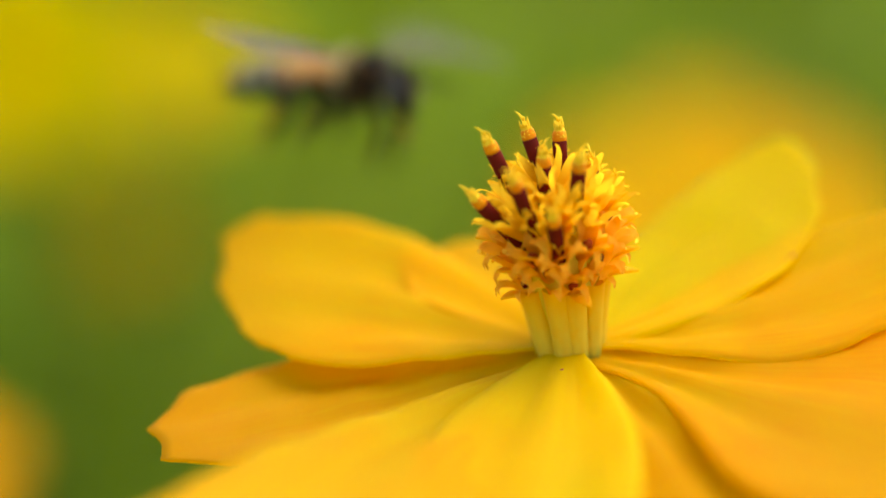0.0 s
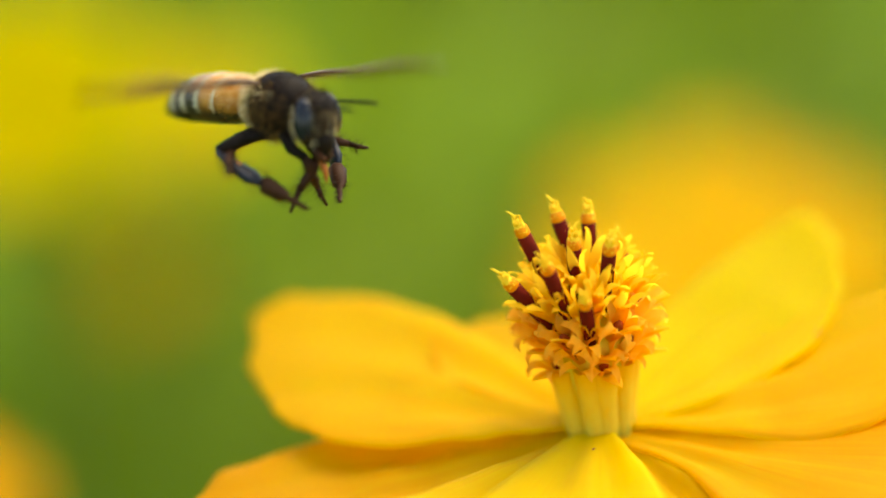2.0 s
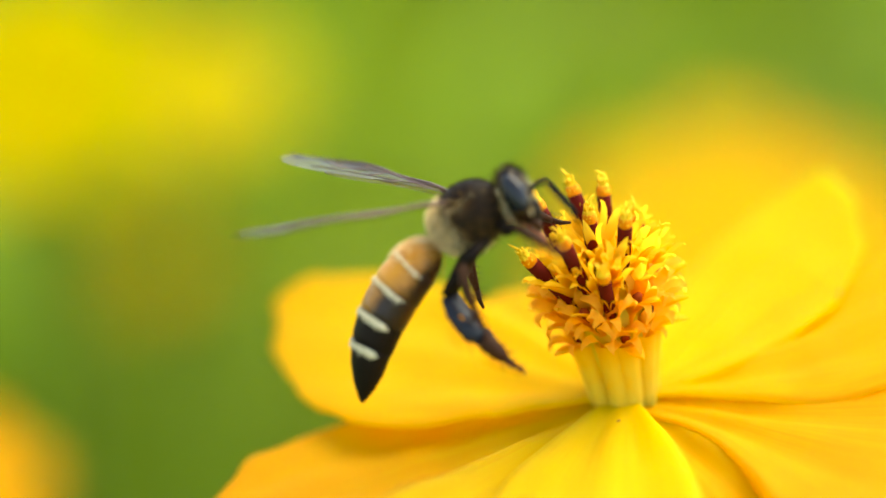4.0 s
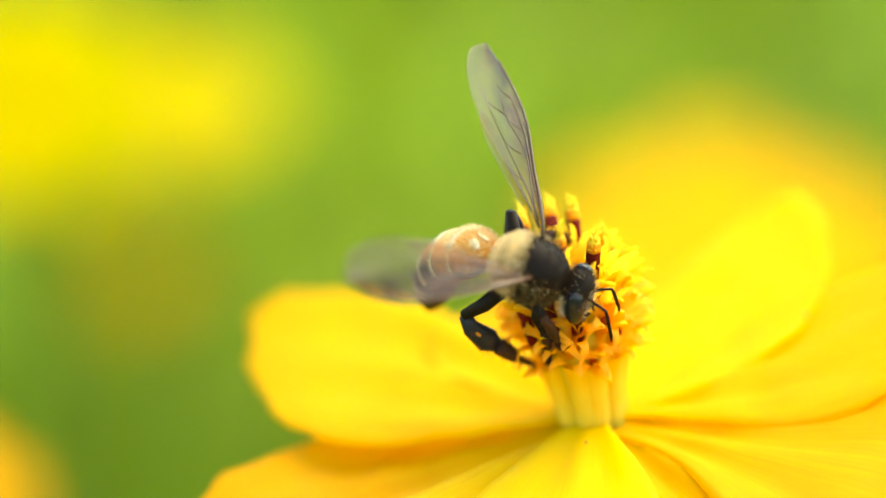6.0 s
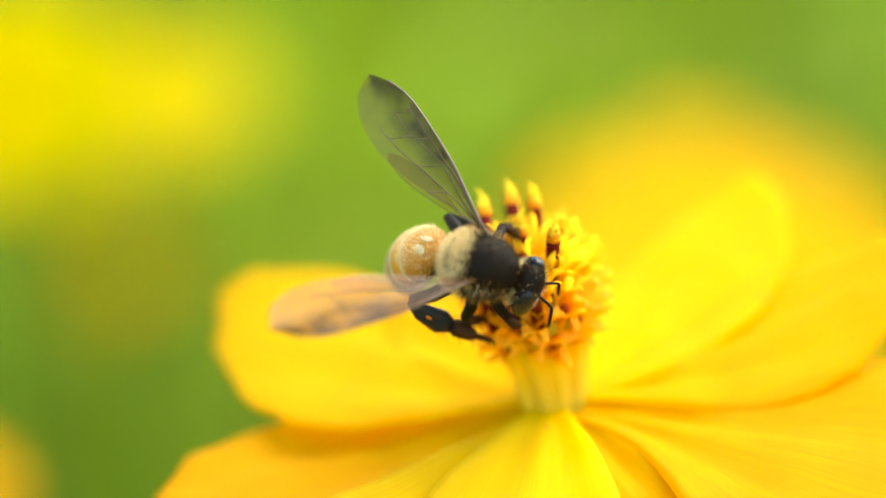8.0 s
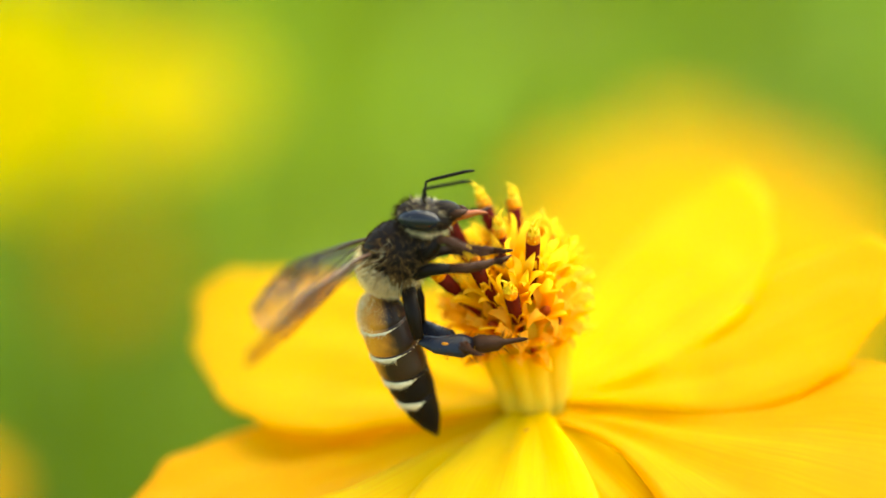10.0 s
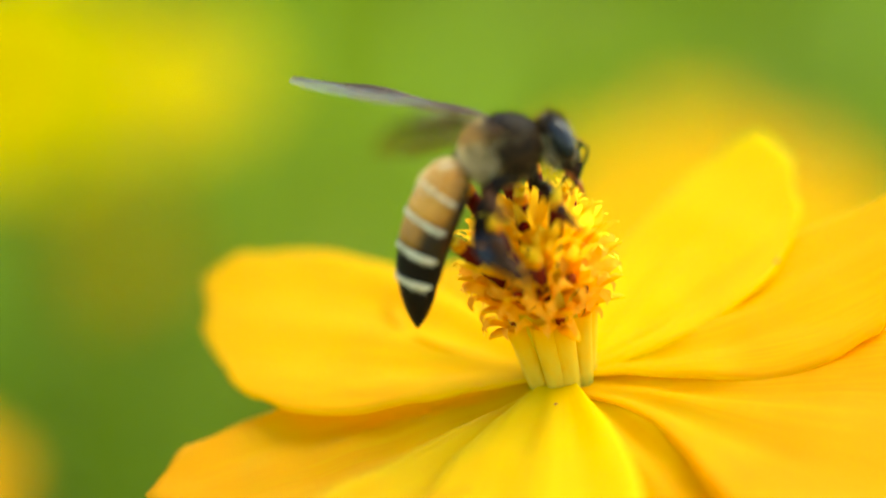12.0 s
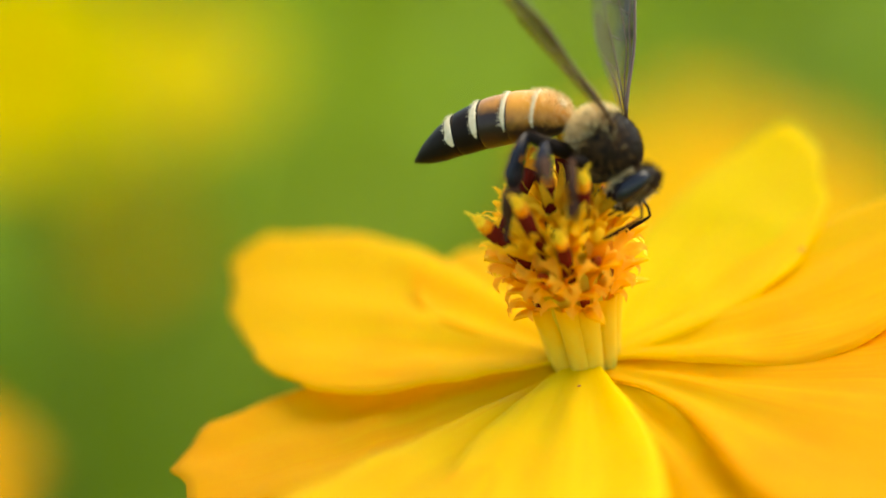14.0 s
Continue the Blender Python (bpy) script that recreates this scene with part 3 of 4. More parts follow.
def fur(parent, centre, radii, count, length, material, seed, keep, name="fur", label="", thick=0.018):
    """Fine hairs standing on an ellipsoid, where keep(direction) holds; mm."""
    rnd = random.Random(seed)
    verts, faces = [], []
    c, r = Vector(centre), Vector(radii)
    made = 0
    while made < count:
        d = Vector((rnd.gauss(0, 1), rnd.gauss(0, 1), rnd.gauss(0, 1))).normalized()
        if rnd.random() > keep(d):
            made += 0.2
            continue
        made += 1
        p = c + Vector((d.x * r.x, d.y * r.y, d.z * r.z))
        nrm = Vector((d.x / r.x, d.y / r.y, d.z / r.z)).normalized()
        way = (nrm + Vector((rnd.uniform(-0.5, 0.2), rnd.uniform(-0.35, 0.35), rnd.uniform(-0.35, 0.35)))).normalized()
        s = way.orthogonal().normalized() * thick
        s.rotate(Matrix.Rotation(rnd.uniform(0, 6.28), 3, way))
        t = way.cross(s)
        h = length * rnd.uniform(0.6, 1.3)
        k = len(verts)
        base = p - nrm * 0.05
        bend = Vector((-0.12 * h, 0, 0))
        verts += [tuple(v * MM) for v in (base + s, base - s * 0.5 + t * 0.87, base - s * 0.5 - t * 0.87, base + way * h + bend)]
        faces += [(k, k + 1, k + 3), (k + 1, k + 2, k + 3), (k + 2, k, k + 3)]
    me = bpy.data.meshes.new(name)
    me.from_pydata(verts, [], faces)
    me.materials.append(material)
    return part(name, me, None, parent, label)


def abdomen_size(s):
    """Half height of the abdomen (mm) at s mm behind the waist."""
    xs = (0.0, 0.25, 0.8, 1.8, 3.4, 5.2, 7.0, 8.6, 9.7, 10.5)
    hs = (0.35, 0.75, 1.25, 1.58, 1.66, 1.60, 1.40, 1.06, 0.60, 0.05)
    return float(np.interp(s, xs, hs))


def abdomen_band(s0, s1, lift, steps=7, sides=26, ragged=0.0):
    """A belt of the abdomen from s0 to s1 mm, its hind edge standing lift proud."""
    bm = bmesh.new()
    rings = []
    for i in range(steps + 1):
        u = i / steps
        s = s0 + (s1 - s0) * u
        ring = []
        for k in range(sides):
            a = 2 * math.pi * k / sides
            # a hair band narrows on the flanks and has a ragged hind edge
            wide = 1.0 if not ragged else 0.40 + 0.60 * smoothstep(-0.8, 0.2, math.sin(a))
            at = s0 + (s - s0) * wide + ragged * u * noise.noise((math.cos(a) * 5, math.sin(a) * 5, s0 * 3))
            h = abdomen_size(at) + lift * (0.3 + 0.7 * u) * (1.0 if not ragged else wide * 1.3 - 0.3) - ((0.03 if ragged else 0.10) * smoothstep(0.9, 1.0, u) if s1 < 9.9 else 0)
            h = max(h, 0.03)
            drop = -0.012 * at * at
            ring.append(bm.verts.new((-at * MM, math.cos(a) * h * 1.12 * MM, (math.sin(a) * h * (1.0 if math.sin(a) > 0 else 0.88) + drop) * MM)))
        rings.append(ring)
    for r0, r1 in zip(rings, rings[1:]):
        for k in range(sides):
            bm.faces.new((r0[k], r0[(k + 1) % sides], r1[(k + 1) % sides], r1[k]))
    bm.faces.new(rings[0])
    bm.faces.new(rings[-1][::-1])
    return bm


def wing_half(span, chord, tip_back):
    """Outline points of a wing: leading and trailing edge over the span, mm."""
    rows = []
    for i in range(25):
        u = i / 24
        lead = 0.35 * math.sin(u * math.pi) - tip_back * u ** 7
        full = chord * (math.sin(min(u / 0.72, 1) * math.pi / 2) ** 1.5 * 0.92 + 0.08) * max(0.0, 1 - (max(0.0, u - 0.70) / 0.301) ** 2.4) ** 0.5
        rows.append((u * span, lead, lead - full * (1 - 0.25 * u ** 7)))
    return rows


def wing_mesh(span, chord, tip_back, side):
    bm = bmesh.new()
    layer = bm.loops.layers.uv.new("UVMap")
    rows, where = [], {}
    for y, a, b in wing_half(span, chord, tip_back):
        row = []
        for j in range(11):
            v = j / 10
            z = 0.10 * math.sin(v * 9 + y) * (1 - v) + 0.10 * math.sin(y * 0.35)
            vert = bm.verts.new(((a + (b - a) * v) * MM, side * y * MM, z * MM))
            where[vert] = (y / span, v)
            row.append(vert)
        rows.append(row)
    for r0, r1 in zip(rows, rows[1:]):
        for j in range(10):
            face = bm.faces.new((r0[j], r0[j + 1], r1[j + 1], r1[j]))
            for loop in face.loops:
                loop[layer].uv = where[loop.vert]
    return bm


def vein_mesh(span, chord, tip_back, side):
    """The leading rib and the main veins, as fine tubes."""
    bm = bmesh.new()
    rows = wing_half(span, chord, tip_back)

    def at(u, v):
        k = min(int(u * 24), 23)
        t = u * 24 - k
        y, a, b = (rows[k][q] * (1 - t) + rows[k + 1][q] * t for q in range(3))
        z = 0.10 * math.sin(v * 9 + y) * (1 - v) + 0.10 * math.sin(y * 0.35)
        return ((a + (b - a) * v) * MM, side * y * MM, z * MM)

    def line(pts, r):
        n = [at(*p) for p in pts]
        tube(bm, n, [r * MM * (1 - 0.5 * i / len(n)) for i in range(len(n))], 5)

    line([(k / 12, 0.0) for k in range(12)], 0.13)
    line([(k / 12, 0.10 + 0.04 * k / 12) for k in range(1, 10)], 0.08)
    line([(k / 12, 0.30 + 0.10 * math.sin(k)) for k in range(1, 10)], 0.06)
    line([(0.05, 0.4), (0.2, 0.55), (0.4, 0.62), (0.6, 0.7), (0.75, 0.75)], 0.055)
    line([(0.05, 0.7), (0.2, 0.85), (0.36, 0.95)], 0.045)
    for u, v0, v1 in ((0.42, 0.33, 0.62), (0.55, 0.12, 0.38), (0.62, 0.36, 0.70), (0.72, 0.12, 0.40), (0.28, 0.6, 0.9)):
        line([(u, v0), (u + 0.02, (v0 + v1) / 2), (u + 0.05, v1)], 0.04)
    return bm


knees = {}
# where the abdomen bends, mm behind the waist, and the pieces that move there
JOINTS = (1.9, 3.7, 5.5, 7.2)
belts = []


def leg(parent, name, hip, pts, radii, flat, label):
    """A leg in three pieces: upper leg, shin and foot; points from the hip, mm."""
    bm = bmesh.new()
    tube(bm, [Vector(p) * MM for p in pts[:3]], [r * MM for r in radii[:3]], 9)
    root = part(name, bm, BLACK, parent, label, Matrix.Translation(Vector(hip) * MM))
    knees[root] = Vector(pts[2]) * MM
    bm = bmesh.new()
    tube(bm, [Vector(p) * MM for p in pts[2:6]], [r * MM for r in radii[2:6]], 9, flat)
    part("shin", bm, BROWN if flat > 0.8 else LEG_BLACK, root, "" if flat > 0.8 else "glossy black broad shin tinted as by reflected sky")
    bm = bmesh.new()
    rnd = random.Random(len(name))
    for k in range(150):
        j = rnd.randrange(2, len(pts) - 2)
        a, b = Vector(pts[j]) * MM, Vector(pts[j + 1]) * MM
        p = a.lerp(b, rnd.random())
        side = (b - a).normalized().orthogonal()
        side.rotate(Matrix.Rotation(rnd.uniform(0, 6.28), 3, (b - a).normalized()))
        p += side * radii[j] * 0.6 * MM
        w = (side * 0.32 + (b - a).normalized() * 0.25) * MM * rnd.uniform(0.7, 1.3)
        tube(bm, [p, p + w], [0.016 * MM, 0.003 * MM], 3)
    tagged(part("leg_hair", bm, BROWN, root, "fine brown leg hairs"), kind="stuff")
    bm = bmesh.new()
    tube(bm, [Vector(p) * MM for p in pts[5:]], [r * MM for r in radii[5:]], 7)
    part("foot", bm, BROWN, root, "brown jointed foot")
    return root


def build_bee():
    root = tagged(new("honey_bee"), "large honey bee with an amber and black banded abdomen", "bee")
    bm = bmesh.new()
    ball(bm, (0, 0, 0), (2.35 * MM, 2.05 * MM, 2.0 * MM), None, 28, 18)
    part("thorax", bm, BLACK, root, "black shiny thorax")
    bm = bmesh.new()
    ball(bm, (-1.75 * MM, 0, 0.55 * MM), (0.65 * MM, 1.25 * MM, 0.8 * MM), None, 18, 10)
    part("scutellum", bm, BROWN, root)
    body = ((0, 0, 0), (2.35, 2.05, 2.0))
    # a bare black disc on the back, ringed by a cream ruff that is widest behind
    def ruff(d):
        rim = math.hypot((d.x - 0.22) / 0.72, d.y / 0.80)
        back = smoothstep(0.16, 0.72, -d.x) * (1.0 if d.z > -0.25 else 0.45)
        return max(back, 0.16 * smoothstep(0.92, 1.2, rim) * smoothstep(0.25, 0.55, d.z), 0.25 * smoothstep(0.5, 0.9, -d.z) * smoothstep(-0.2, 0.4, -d.x))

    fur(root, *body, 11000, 0.50, CREAM_HAIR, 1, ruff, "pale_fur", "cream ruff round the black back of the thorax", 0.012)
    fur(root, *body, 2800, 0.60, BROWN_HAIR, 12, lambda d: max(0.5 * smoothstep(0.2, 0.8, -d.z), 0.6 * smoothstep(0.40, 0.75, abs(d.y)) * (0.35 + 0.65 * smoothstep(-0.1, 0.5, -d.x))), "brown_fur", "brown fur on the flanks and below", 0.012)
    fur(root, *body, 260, 0.50, GOLD_HAIR, 13, lambda d: smoothstep(0.4, 0.8, abs(d.y)), "golden_fur", "sparse golden hairs that catch the light", 0.009)
    fur(root, *body, 6000, 0.20, DARK_HAIR, 2, lambda d: 1.0 if d.x > -0.6 else 0.1, "dark_fur", "short dark fur on the back")
    # abdomen in overlapping belts
    amber, mixed, black = (AMBER, "amber belt"), (AMBER_DARK, "black belt with an amber back"), (BLACK, "black belt")
    ab = part("abdomen", abdomen_band(0.0, 2.0, 0.0), AMBER, root, "banded abdomen with a pointed black tip")
    for s0, s1, (mat, lab) in ((1.8, 3.8, amber), (3.6, 5.6, mixed), (5.4, 7.3, black), (7.1, 10.5, black)):
        belts.append((part("belt", abdomen_band(s0, s1, 0.07), mat, ab, lab), [j for j in JOINTS if j < (s0 + s1) / 2]))
    for s, w in ((2.00, 0.10), (3.80, 0.20), (5.60, 0.36), (7.30, 0.46)):
        bm = abdomen_band(s - 0.04, s + w, 0.09, 3, 64, 0.12)
        # single hairs that lie back over the edge of the band
        rnd = random.Random(int(s * 10))
        for _ in range(230):
            a, at = rnd.uniform(-0.15, math.pi + 0.15), s + rnd.uniform(0.0, w)
            h, side = abdomen_size(at) + 0.07, Vector((0, math.cos(a) * 1.12, math.sin(a)))
            p = Vector((-at, 0, -0.012 * at * at)) + side * h
            q = p + Vector((-rnd.uniform(0.14, 0.30), rnd.uniform(-0.06, 0.06), 0)) + side * rnd.uniform(-0.02, 0.09)
            tube(bm, [p * MM, q * MM], [0.011 * MM, 0.003 * MM], 3)
        belts.append((part("band", bm, WHITE_BAND, ab, "white hair band"), [j for j in JOINTS if j < s - 0.3]))
    fur(ab, (-1.9, 0, -0.06), (1.85, 1.80, 1.64), 2600, 0.32, CREAM_HAIR, 8, lambda d: smoothstep(0.15, 0.7, d.z) * (0.5 + 0.5 * smoothstep(-0.6, 0.3, d.x)), "down", "fine pale down on the amber belts", 0.008)
    fur(ab, (-1.3, 0, 0), (1.3, 1.62, 1.46), 1300, 0.26, GOLD_HAIR, 4, lambda d: smoothstep(-0.5, 0.6, d.x) * (1.0 if d.z > -0.3 else 0.2), "waist_fur", "golden fur at the front of the abdomen", 0.012)
    fur(ab, (-1.1, 0, 0), (1.1, 1.55, 1.40), 900, 0.34, CREAM_HAIR, 14, lambda d: smoothstep(0.15, 0.6, d.x) * smoothstep(-0.2, 0.4, d.z), "front_fur", "cream fur where the abdomen meets the waist", 0.013)
    for s in (1, -1):
        bm = bmesh.new()
        ball(bm, (-0.56 * MM, s * 0.42 * MM, 0.99 * MM), (0.42 * MM, 0.30 * MM, 0.09 * MM), pose(0, 0, 0, s * -22, 42, s * 16), 16, 10)
        part("hair_patch", bm, WHITE_BAND, ab, "cream hair spot at the front of the abdomen")
    # head
    bm = bmesh.new()
    ball(bm, (0.75 * MM, 0, -0.35 * MM), (1.05 * MM, 1.60 * MM, 1.75 * MM), None, 22, 14)
    ball(bm, (1.15 * MM, 0, -1.35 * MM), (0.75 * MM, 0.85 * MM, 1.15 * MM), pose(0, 0, 0, 0, -14, 0), 18, 12)
    head = part("head", bm, BLACK, root, "black head with large glossy eyes")
    feelers = []
    for s in (1, -1):
        bm = bmesh.new()
        ball(bm, (0.86 * MM, s * 1.22 * MM, -0.10 * MM), (0.66 * MM, 0.60 * MM, 1.32 * MM), pose(0, 0, 0, s * 12, -8, 0), 20, 14)
        part("eye", bm, EYE, head, "dark glossy compound eye")
        bm = bmesh.new()
        p = [(1.6, s * 0.35, -0.35), (2.1, s * 0.6, 0.0), (2.6, s * 0.8, 0.12), (2.85, s * 0.85, -0.15), (3.4, s * 0.95, -0.95), (4.0, s * 1.05, -1.8), (4.3, s * 1.1, -2.35)]
        tube(bm, [(Vector(q) - Vector(p[0])) * MM for q in p], [0.10 * MM, 0.09 * MM, 0.09 * MM, 0.11 * MM, 0.115 * MM, 0.115 * MM, 0.07 * MM], 8)
        feelers.append(part("antenna", bm, BLACK, head, "thin black elbowed antenna", Matrix.Translation(Vector(p[0]) * MM)))
        bm = bmesh.new()
        tube(bm, [Vector(q) * MM for q in ((1.2, s * 0.5, -1.9), (1.4, s * 0.42, -2.5), (1.5, s * 0.1, -2.85))], [0.3 * MM, 0.26 * MM, 0.08 * MM], 8)
        part("mandible", bm, BROWN, head)
    bm = bmesh.new()
    tube(bm, [Vector(q) * MM for q in ((0.9, 0, -1.9), (1.2, 0, -2.8), (1.45, 0, -3.5), (1.5, 0, -4.1))], [0.34 * MM, 0.26 * MM, 0.16 * MM, 0.05 * MM], 8)
    part("tongue", bm, TONGUE, head, "red-brown tongue")
    fur(head, (0.75, 0, -0.35), (1.05, 1.60, 1.75), 1100, 0.38, CREAM_HAIR, 5, lambda d: 0.35 if d.x > 0.35 and d.z < 0.6 else 0.9 if d.x < -0.35 and d.z < 0.5 else 0.04, "face_fur", "short pale fur on face and cheeks", 0.013)
    fur(head, (0.75, 0, -0.35), (0.95, 1.4, 1.65), 1400, 0.6, DARK_HAIR, 6, lambda d: 1.0 if d.z > 0.5 else 0.15, "crown_fur", "dark tuft on the crown", 0.013)
    # wings
    wings = []
    for s, name in ((1, "left_wing"), (-1, "right_wing")):
        w = part(name, wing_mesh(12.8, 4.0, 1.7, s), MEMBRANE, root, "smoky translucent wing with dark veins")
        part("vein", vein_mesh(12.8, 4.0, 1.7, s), VEIN, w, "dark brown wing veins")
        part("hind_wing", wing_mesh(8.0, 1.3, 0.5, s), HIND_MEMBRANE, w, "smaller clear hind wing", pose(-0.55 * MM, s * 0.4 * MM, -0.12 * MM, 0, 0, s * 15))
        wings.append(w)
    # legs
    legs = []
    for s in (1, -1):
        legs.append(leg(root, "front_leg", (1.2, s * 0.9, -1.4), [(0, 0, 0), (0.5, s * 0.5, -0.9), (1.4, s * 0.8, -1.3), (1.9, s * 0.8, -2.0), (2.3, s * 0.7, -2.8), (2.6, s * 0.6, -3.4), (3.0, s * 0.6, -4.0), (3.5, s * 0.6, -4.5)],
                        [0.40, 0.38, 0.30, 0.33, 0.29, 0.19, 0.15, 0.09], 0.9, "short dark front leg"))
        legs.append(leg(root, "middle_leg", (0.0, s * 1.1, -1.5), [(0, 0, 0), (-0.2, s * 0.9, -0.9), (-0.6, s * 1.3, -1.8), (-0.5, s * 1.4, -2.8), (-0.2, s * 1.3, -3.8), (0.1, s * 1.2, -4.5), (0.3, s * 1.1, -5.1), (0.6, s * 1.0, -5.6)],
                        [0.42, 0.40, 0.30, 0.35, 0.30, 0.20, 0.15, 0.09], 0.9, "dark middle leg"))
        legs.append(leg(root, "hind_leg", (-1.1, s * 1.0, -1.6), [(0, 0, 0), (-1.0, s * 0.8, -1.0), (-2.1, s * 1.2, -2.0), (-1.8, s * 1.4, -3.0), (-1.0, s * 1.36, -4.35), (-0.55, s * 1.33, -4.95), (-0.35, s * 1.3, -5.15), (0.3, s * 1.22, -6.1), (0.55, s * 1.18, -6.4), (0.95, s * 1.1, -6.9), (1.3, s * 1.0, -7.35), (1.5, s * 1.2, -7.5)],
                        [0.50, 0.48, 0.34, 0.58, 0.82, 0.46, 0.60, 0.48, 0.20, 0.17, 0.13, 0.05], 0.5, "broad flat hind leg with a pollen basket"))
        bm = bmesh.new()
        ball(bm, (-1.45 * MM, s * 1.62 * MM, -3.5 * MM), (0.24 * MM, 0.10 * MM, 0.34 * MM), None, 10, 7)
        part("pollen_load", bm, POLLEN_LOAD, legs[-1], "orange grains of pollen")
    return root, ab, head, wings[0], wings[1], legs, feelers


bee, abdomen, head, left_wing, right_wing, legs, feelers = build_bee()


# wing strokes in flight: seconds, tilt of the stroke plane, then for the left and the right wing its lift and the middle of its sweep, in degrees
STROKES = ((0.0, 20, 4, 28, 4, 28), (1.6, 20, 4, 20, 4, 20), (2.2, 34, -2, 30, 4, 20), (3.0, 36, -3, 26, -2, 30), (3.5, 44, -2, 28, -2, 48), (3.7, 46, 2, 50, 0, 56))


def flapping(side, held):
    """Rows for a wing: held poses, which it sweeps through in flight, and a stroke to or fro at every tick between them."""
    rows = {round(t * FPS) / FPS: m for t, m in held}
    hinge = Vector((-0.0002, side * 0.0015, 0.0015))
    still = {round(t * FPS): m for t, m in held if t < 3.75}
    for k in range(112):
        tilt, *both = (float(np.interp(k / FPS, [q[0] for q in STROKES], [q[j] for q in STROKES])) for j in range(1, 6))
        lift, middle = both[:2] if side == 1 else both[2:]
        near = min(still, key=lambda q: (abs(q - k), q))
        d = k - near
        if d and abs(d) == 1 and near < 2.4 * FPS:
            rows[k / FPS] = Matrix.Translation(hinge) @ pose(0, 0, 0, side * 12 * d, 0, 0) @ Matrix.Translation(-hinge) @ still[near]
        elif d or near > 2.4 * FPS:
            reach = 84 if side == 1 else 46
            swing = 0 if d == 0 else reach * d if abs(d) == 1 else reach / 2 * (1 if d > 0 else -1) * (1 if d % 2 == 0 else -1)
            rows[k / FPS] = pose(*hinge) @ pose(0, 0, 0, 0, tilt, 0) @ pose(0, 0, 0, 0, 0, side * (middle + swing)) @ pose(0, 0, 0, side * lift, 0, 0)
    return sorted(rows.items(), key=lambda row: row[0])


def motions():
    """The flower sways on its stem, the bee flies in, lands and works over the disc, pushing stamens aside."""
    # the antennae are raised in flight and lowered at work
    for feeler in feelers:
        foot = feeler.matrix_basis.translation.copy()
        walk(feeler, [(t, pose(*foot, 0, a, 0)) for t, a in ((0.0, -45), (2.0, -60), (2.5, -50), (3.0, -75), (3.4, 0), (3.7, 14), (4.7, 10), (5.8, 20), (8.2, 14), (10.3, 15), (10.5, 0), (10.7, 25), (11.0, 38), (11.5, 62), (12.5, 78), (13.0, 72), (14.0, 36))])
    for top, back, right in ((stamens[0], -22, 24), (stamens[1], -42, 30), (stamens[2], -30, 20), (stamens[7], -30, 10)):
        foot = top.matrix_basis.translation.copy()
        rest, pushed = pose(*foot), pose(*foot, back, right, 0)
        half = pose(*foot, back * 0.5, right * 0.5, 0)
        late = pose(*foot, -28, 60, 0) if top is stamens[1] else rest
        walk(top, [(0.0, rest), (3.7, rest), (4.7, half), (5.8, pushed), (8.2, pushed), (9.4, half), (10.2, rest), (12.6, rest), (13.4, late), (14.0, late)])
    walk(flower, [
        (0, pose(-0.00000, 0.00000, 0.70000, 8.8, -8.1, 2.2)),
        (0.5, pose(0.00025, -0.00052, 0.69937, 9.3, -6.9, 1.9)),
        (1, pose(0.00064, 0.00122, 0.69854, 8.8, -7.6, 1.6)),
        (1.5, pose(0.00031, -0.00159, 0.69817, 8.7, -10.4, 3.8)),
        (2, pose(0.00114, 0.00129, 0.69706, 8.6, -8.5, 3.0)),
        (2.5, pose(0.00186, 0.00278, 0.69825, 8.5, -6.6, 1.2)),
        (3, pose(0.00149, -0.00093, 0.69875, 7.7, -10.7, 2.8)),
        (3.5, pose(0.00279, 0.00195, 0.69773, 9.3, -10.6, 2.6)),
        (3.7, pose(0.00232, 0.00172, 0.69794, 9.3, -11.4, 3.0)),
        (4.7, pose(0.00171, 0.00195, 0.69780, 10.6, -10.8, 2.9)),
        (5.8, pose(0.00109, 0.00217, 0.69766, 10.4, -10.3, 2.7)),
        (6, pose(0.00101, 0.00324, 0.69691, 10.4, -10.9, 2.4)),
        (6.5, pose(0.00045, 0.00511, 0.69724, 10.7, -11.1, 2.0)),
        (7, pose(-0.00029, 0.00440, 0.69763, 10.3, -11.4, 2.0)),
        (7.5, pose(0.00025, 0.00500, 0.69641, 10.8, -10.5, 2.1)),
        (8, pose(-0.00019, 0.00568, 0.69675, 12.2, -11.0, 1.8)),
        (9.2, pose(-0.00073, 0.00453, 0.69699, 12.6, -11.0, 1.7)),
        (10.3, pose(-0.00127, 0.00338, 0.69722, 12.8, -11.1, 1.7)),
        (10.5, pose(-0.00150, 0.00249, 0.69781, 11.8, -13.7, 2.6)),
        (11, pose(-0.00094, 0.00155, 0.69900, 11.2, -11.7, 2.5)),
        (11.5, pose(-0.00053, -0.00062, 0.69886, 12.1, -13.2, 3.1)),
        (12, pose(-0.00022, -0.00069, 0.69949, 12.2, -12.8, 3.2)),
        (12.5, pose(-0.00040, -0.00059, 0.70066, 11.8, -12.1, 3.3)),
        (13, pose(-0.00064, -0.00003, 0.69918, 11.6, -13.8, 3.2)),
        (13.5, pose(0.00064, 0.00031, 0.69921, 11.6, -11.9, 2.2)),
        (14, pose(0.00068, 0.00018, 0.69972, 11.7, -12.0, 2.6)),
    ])
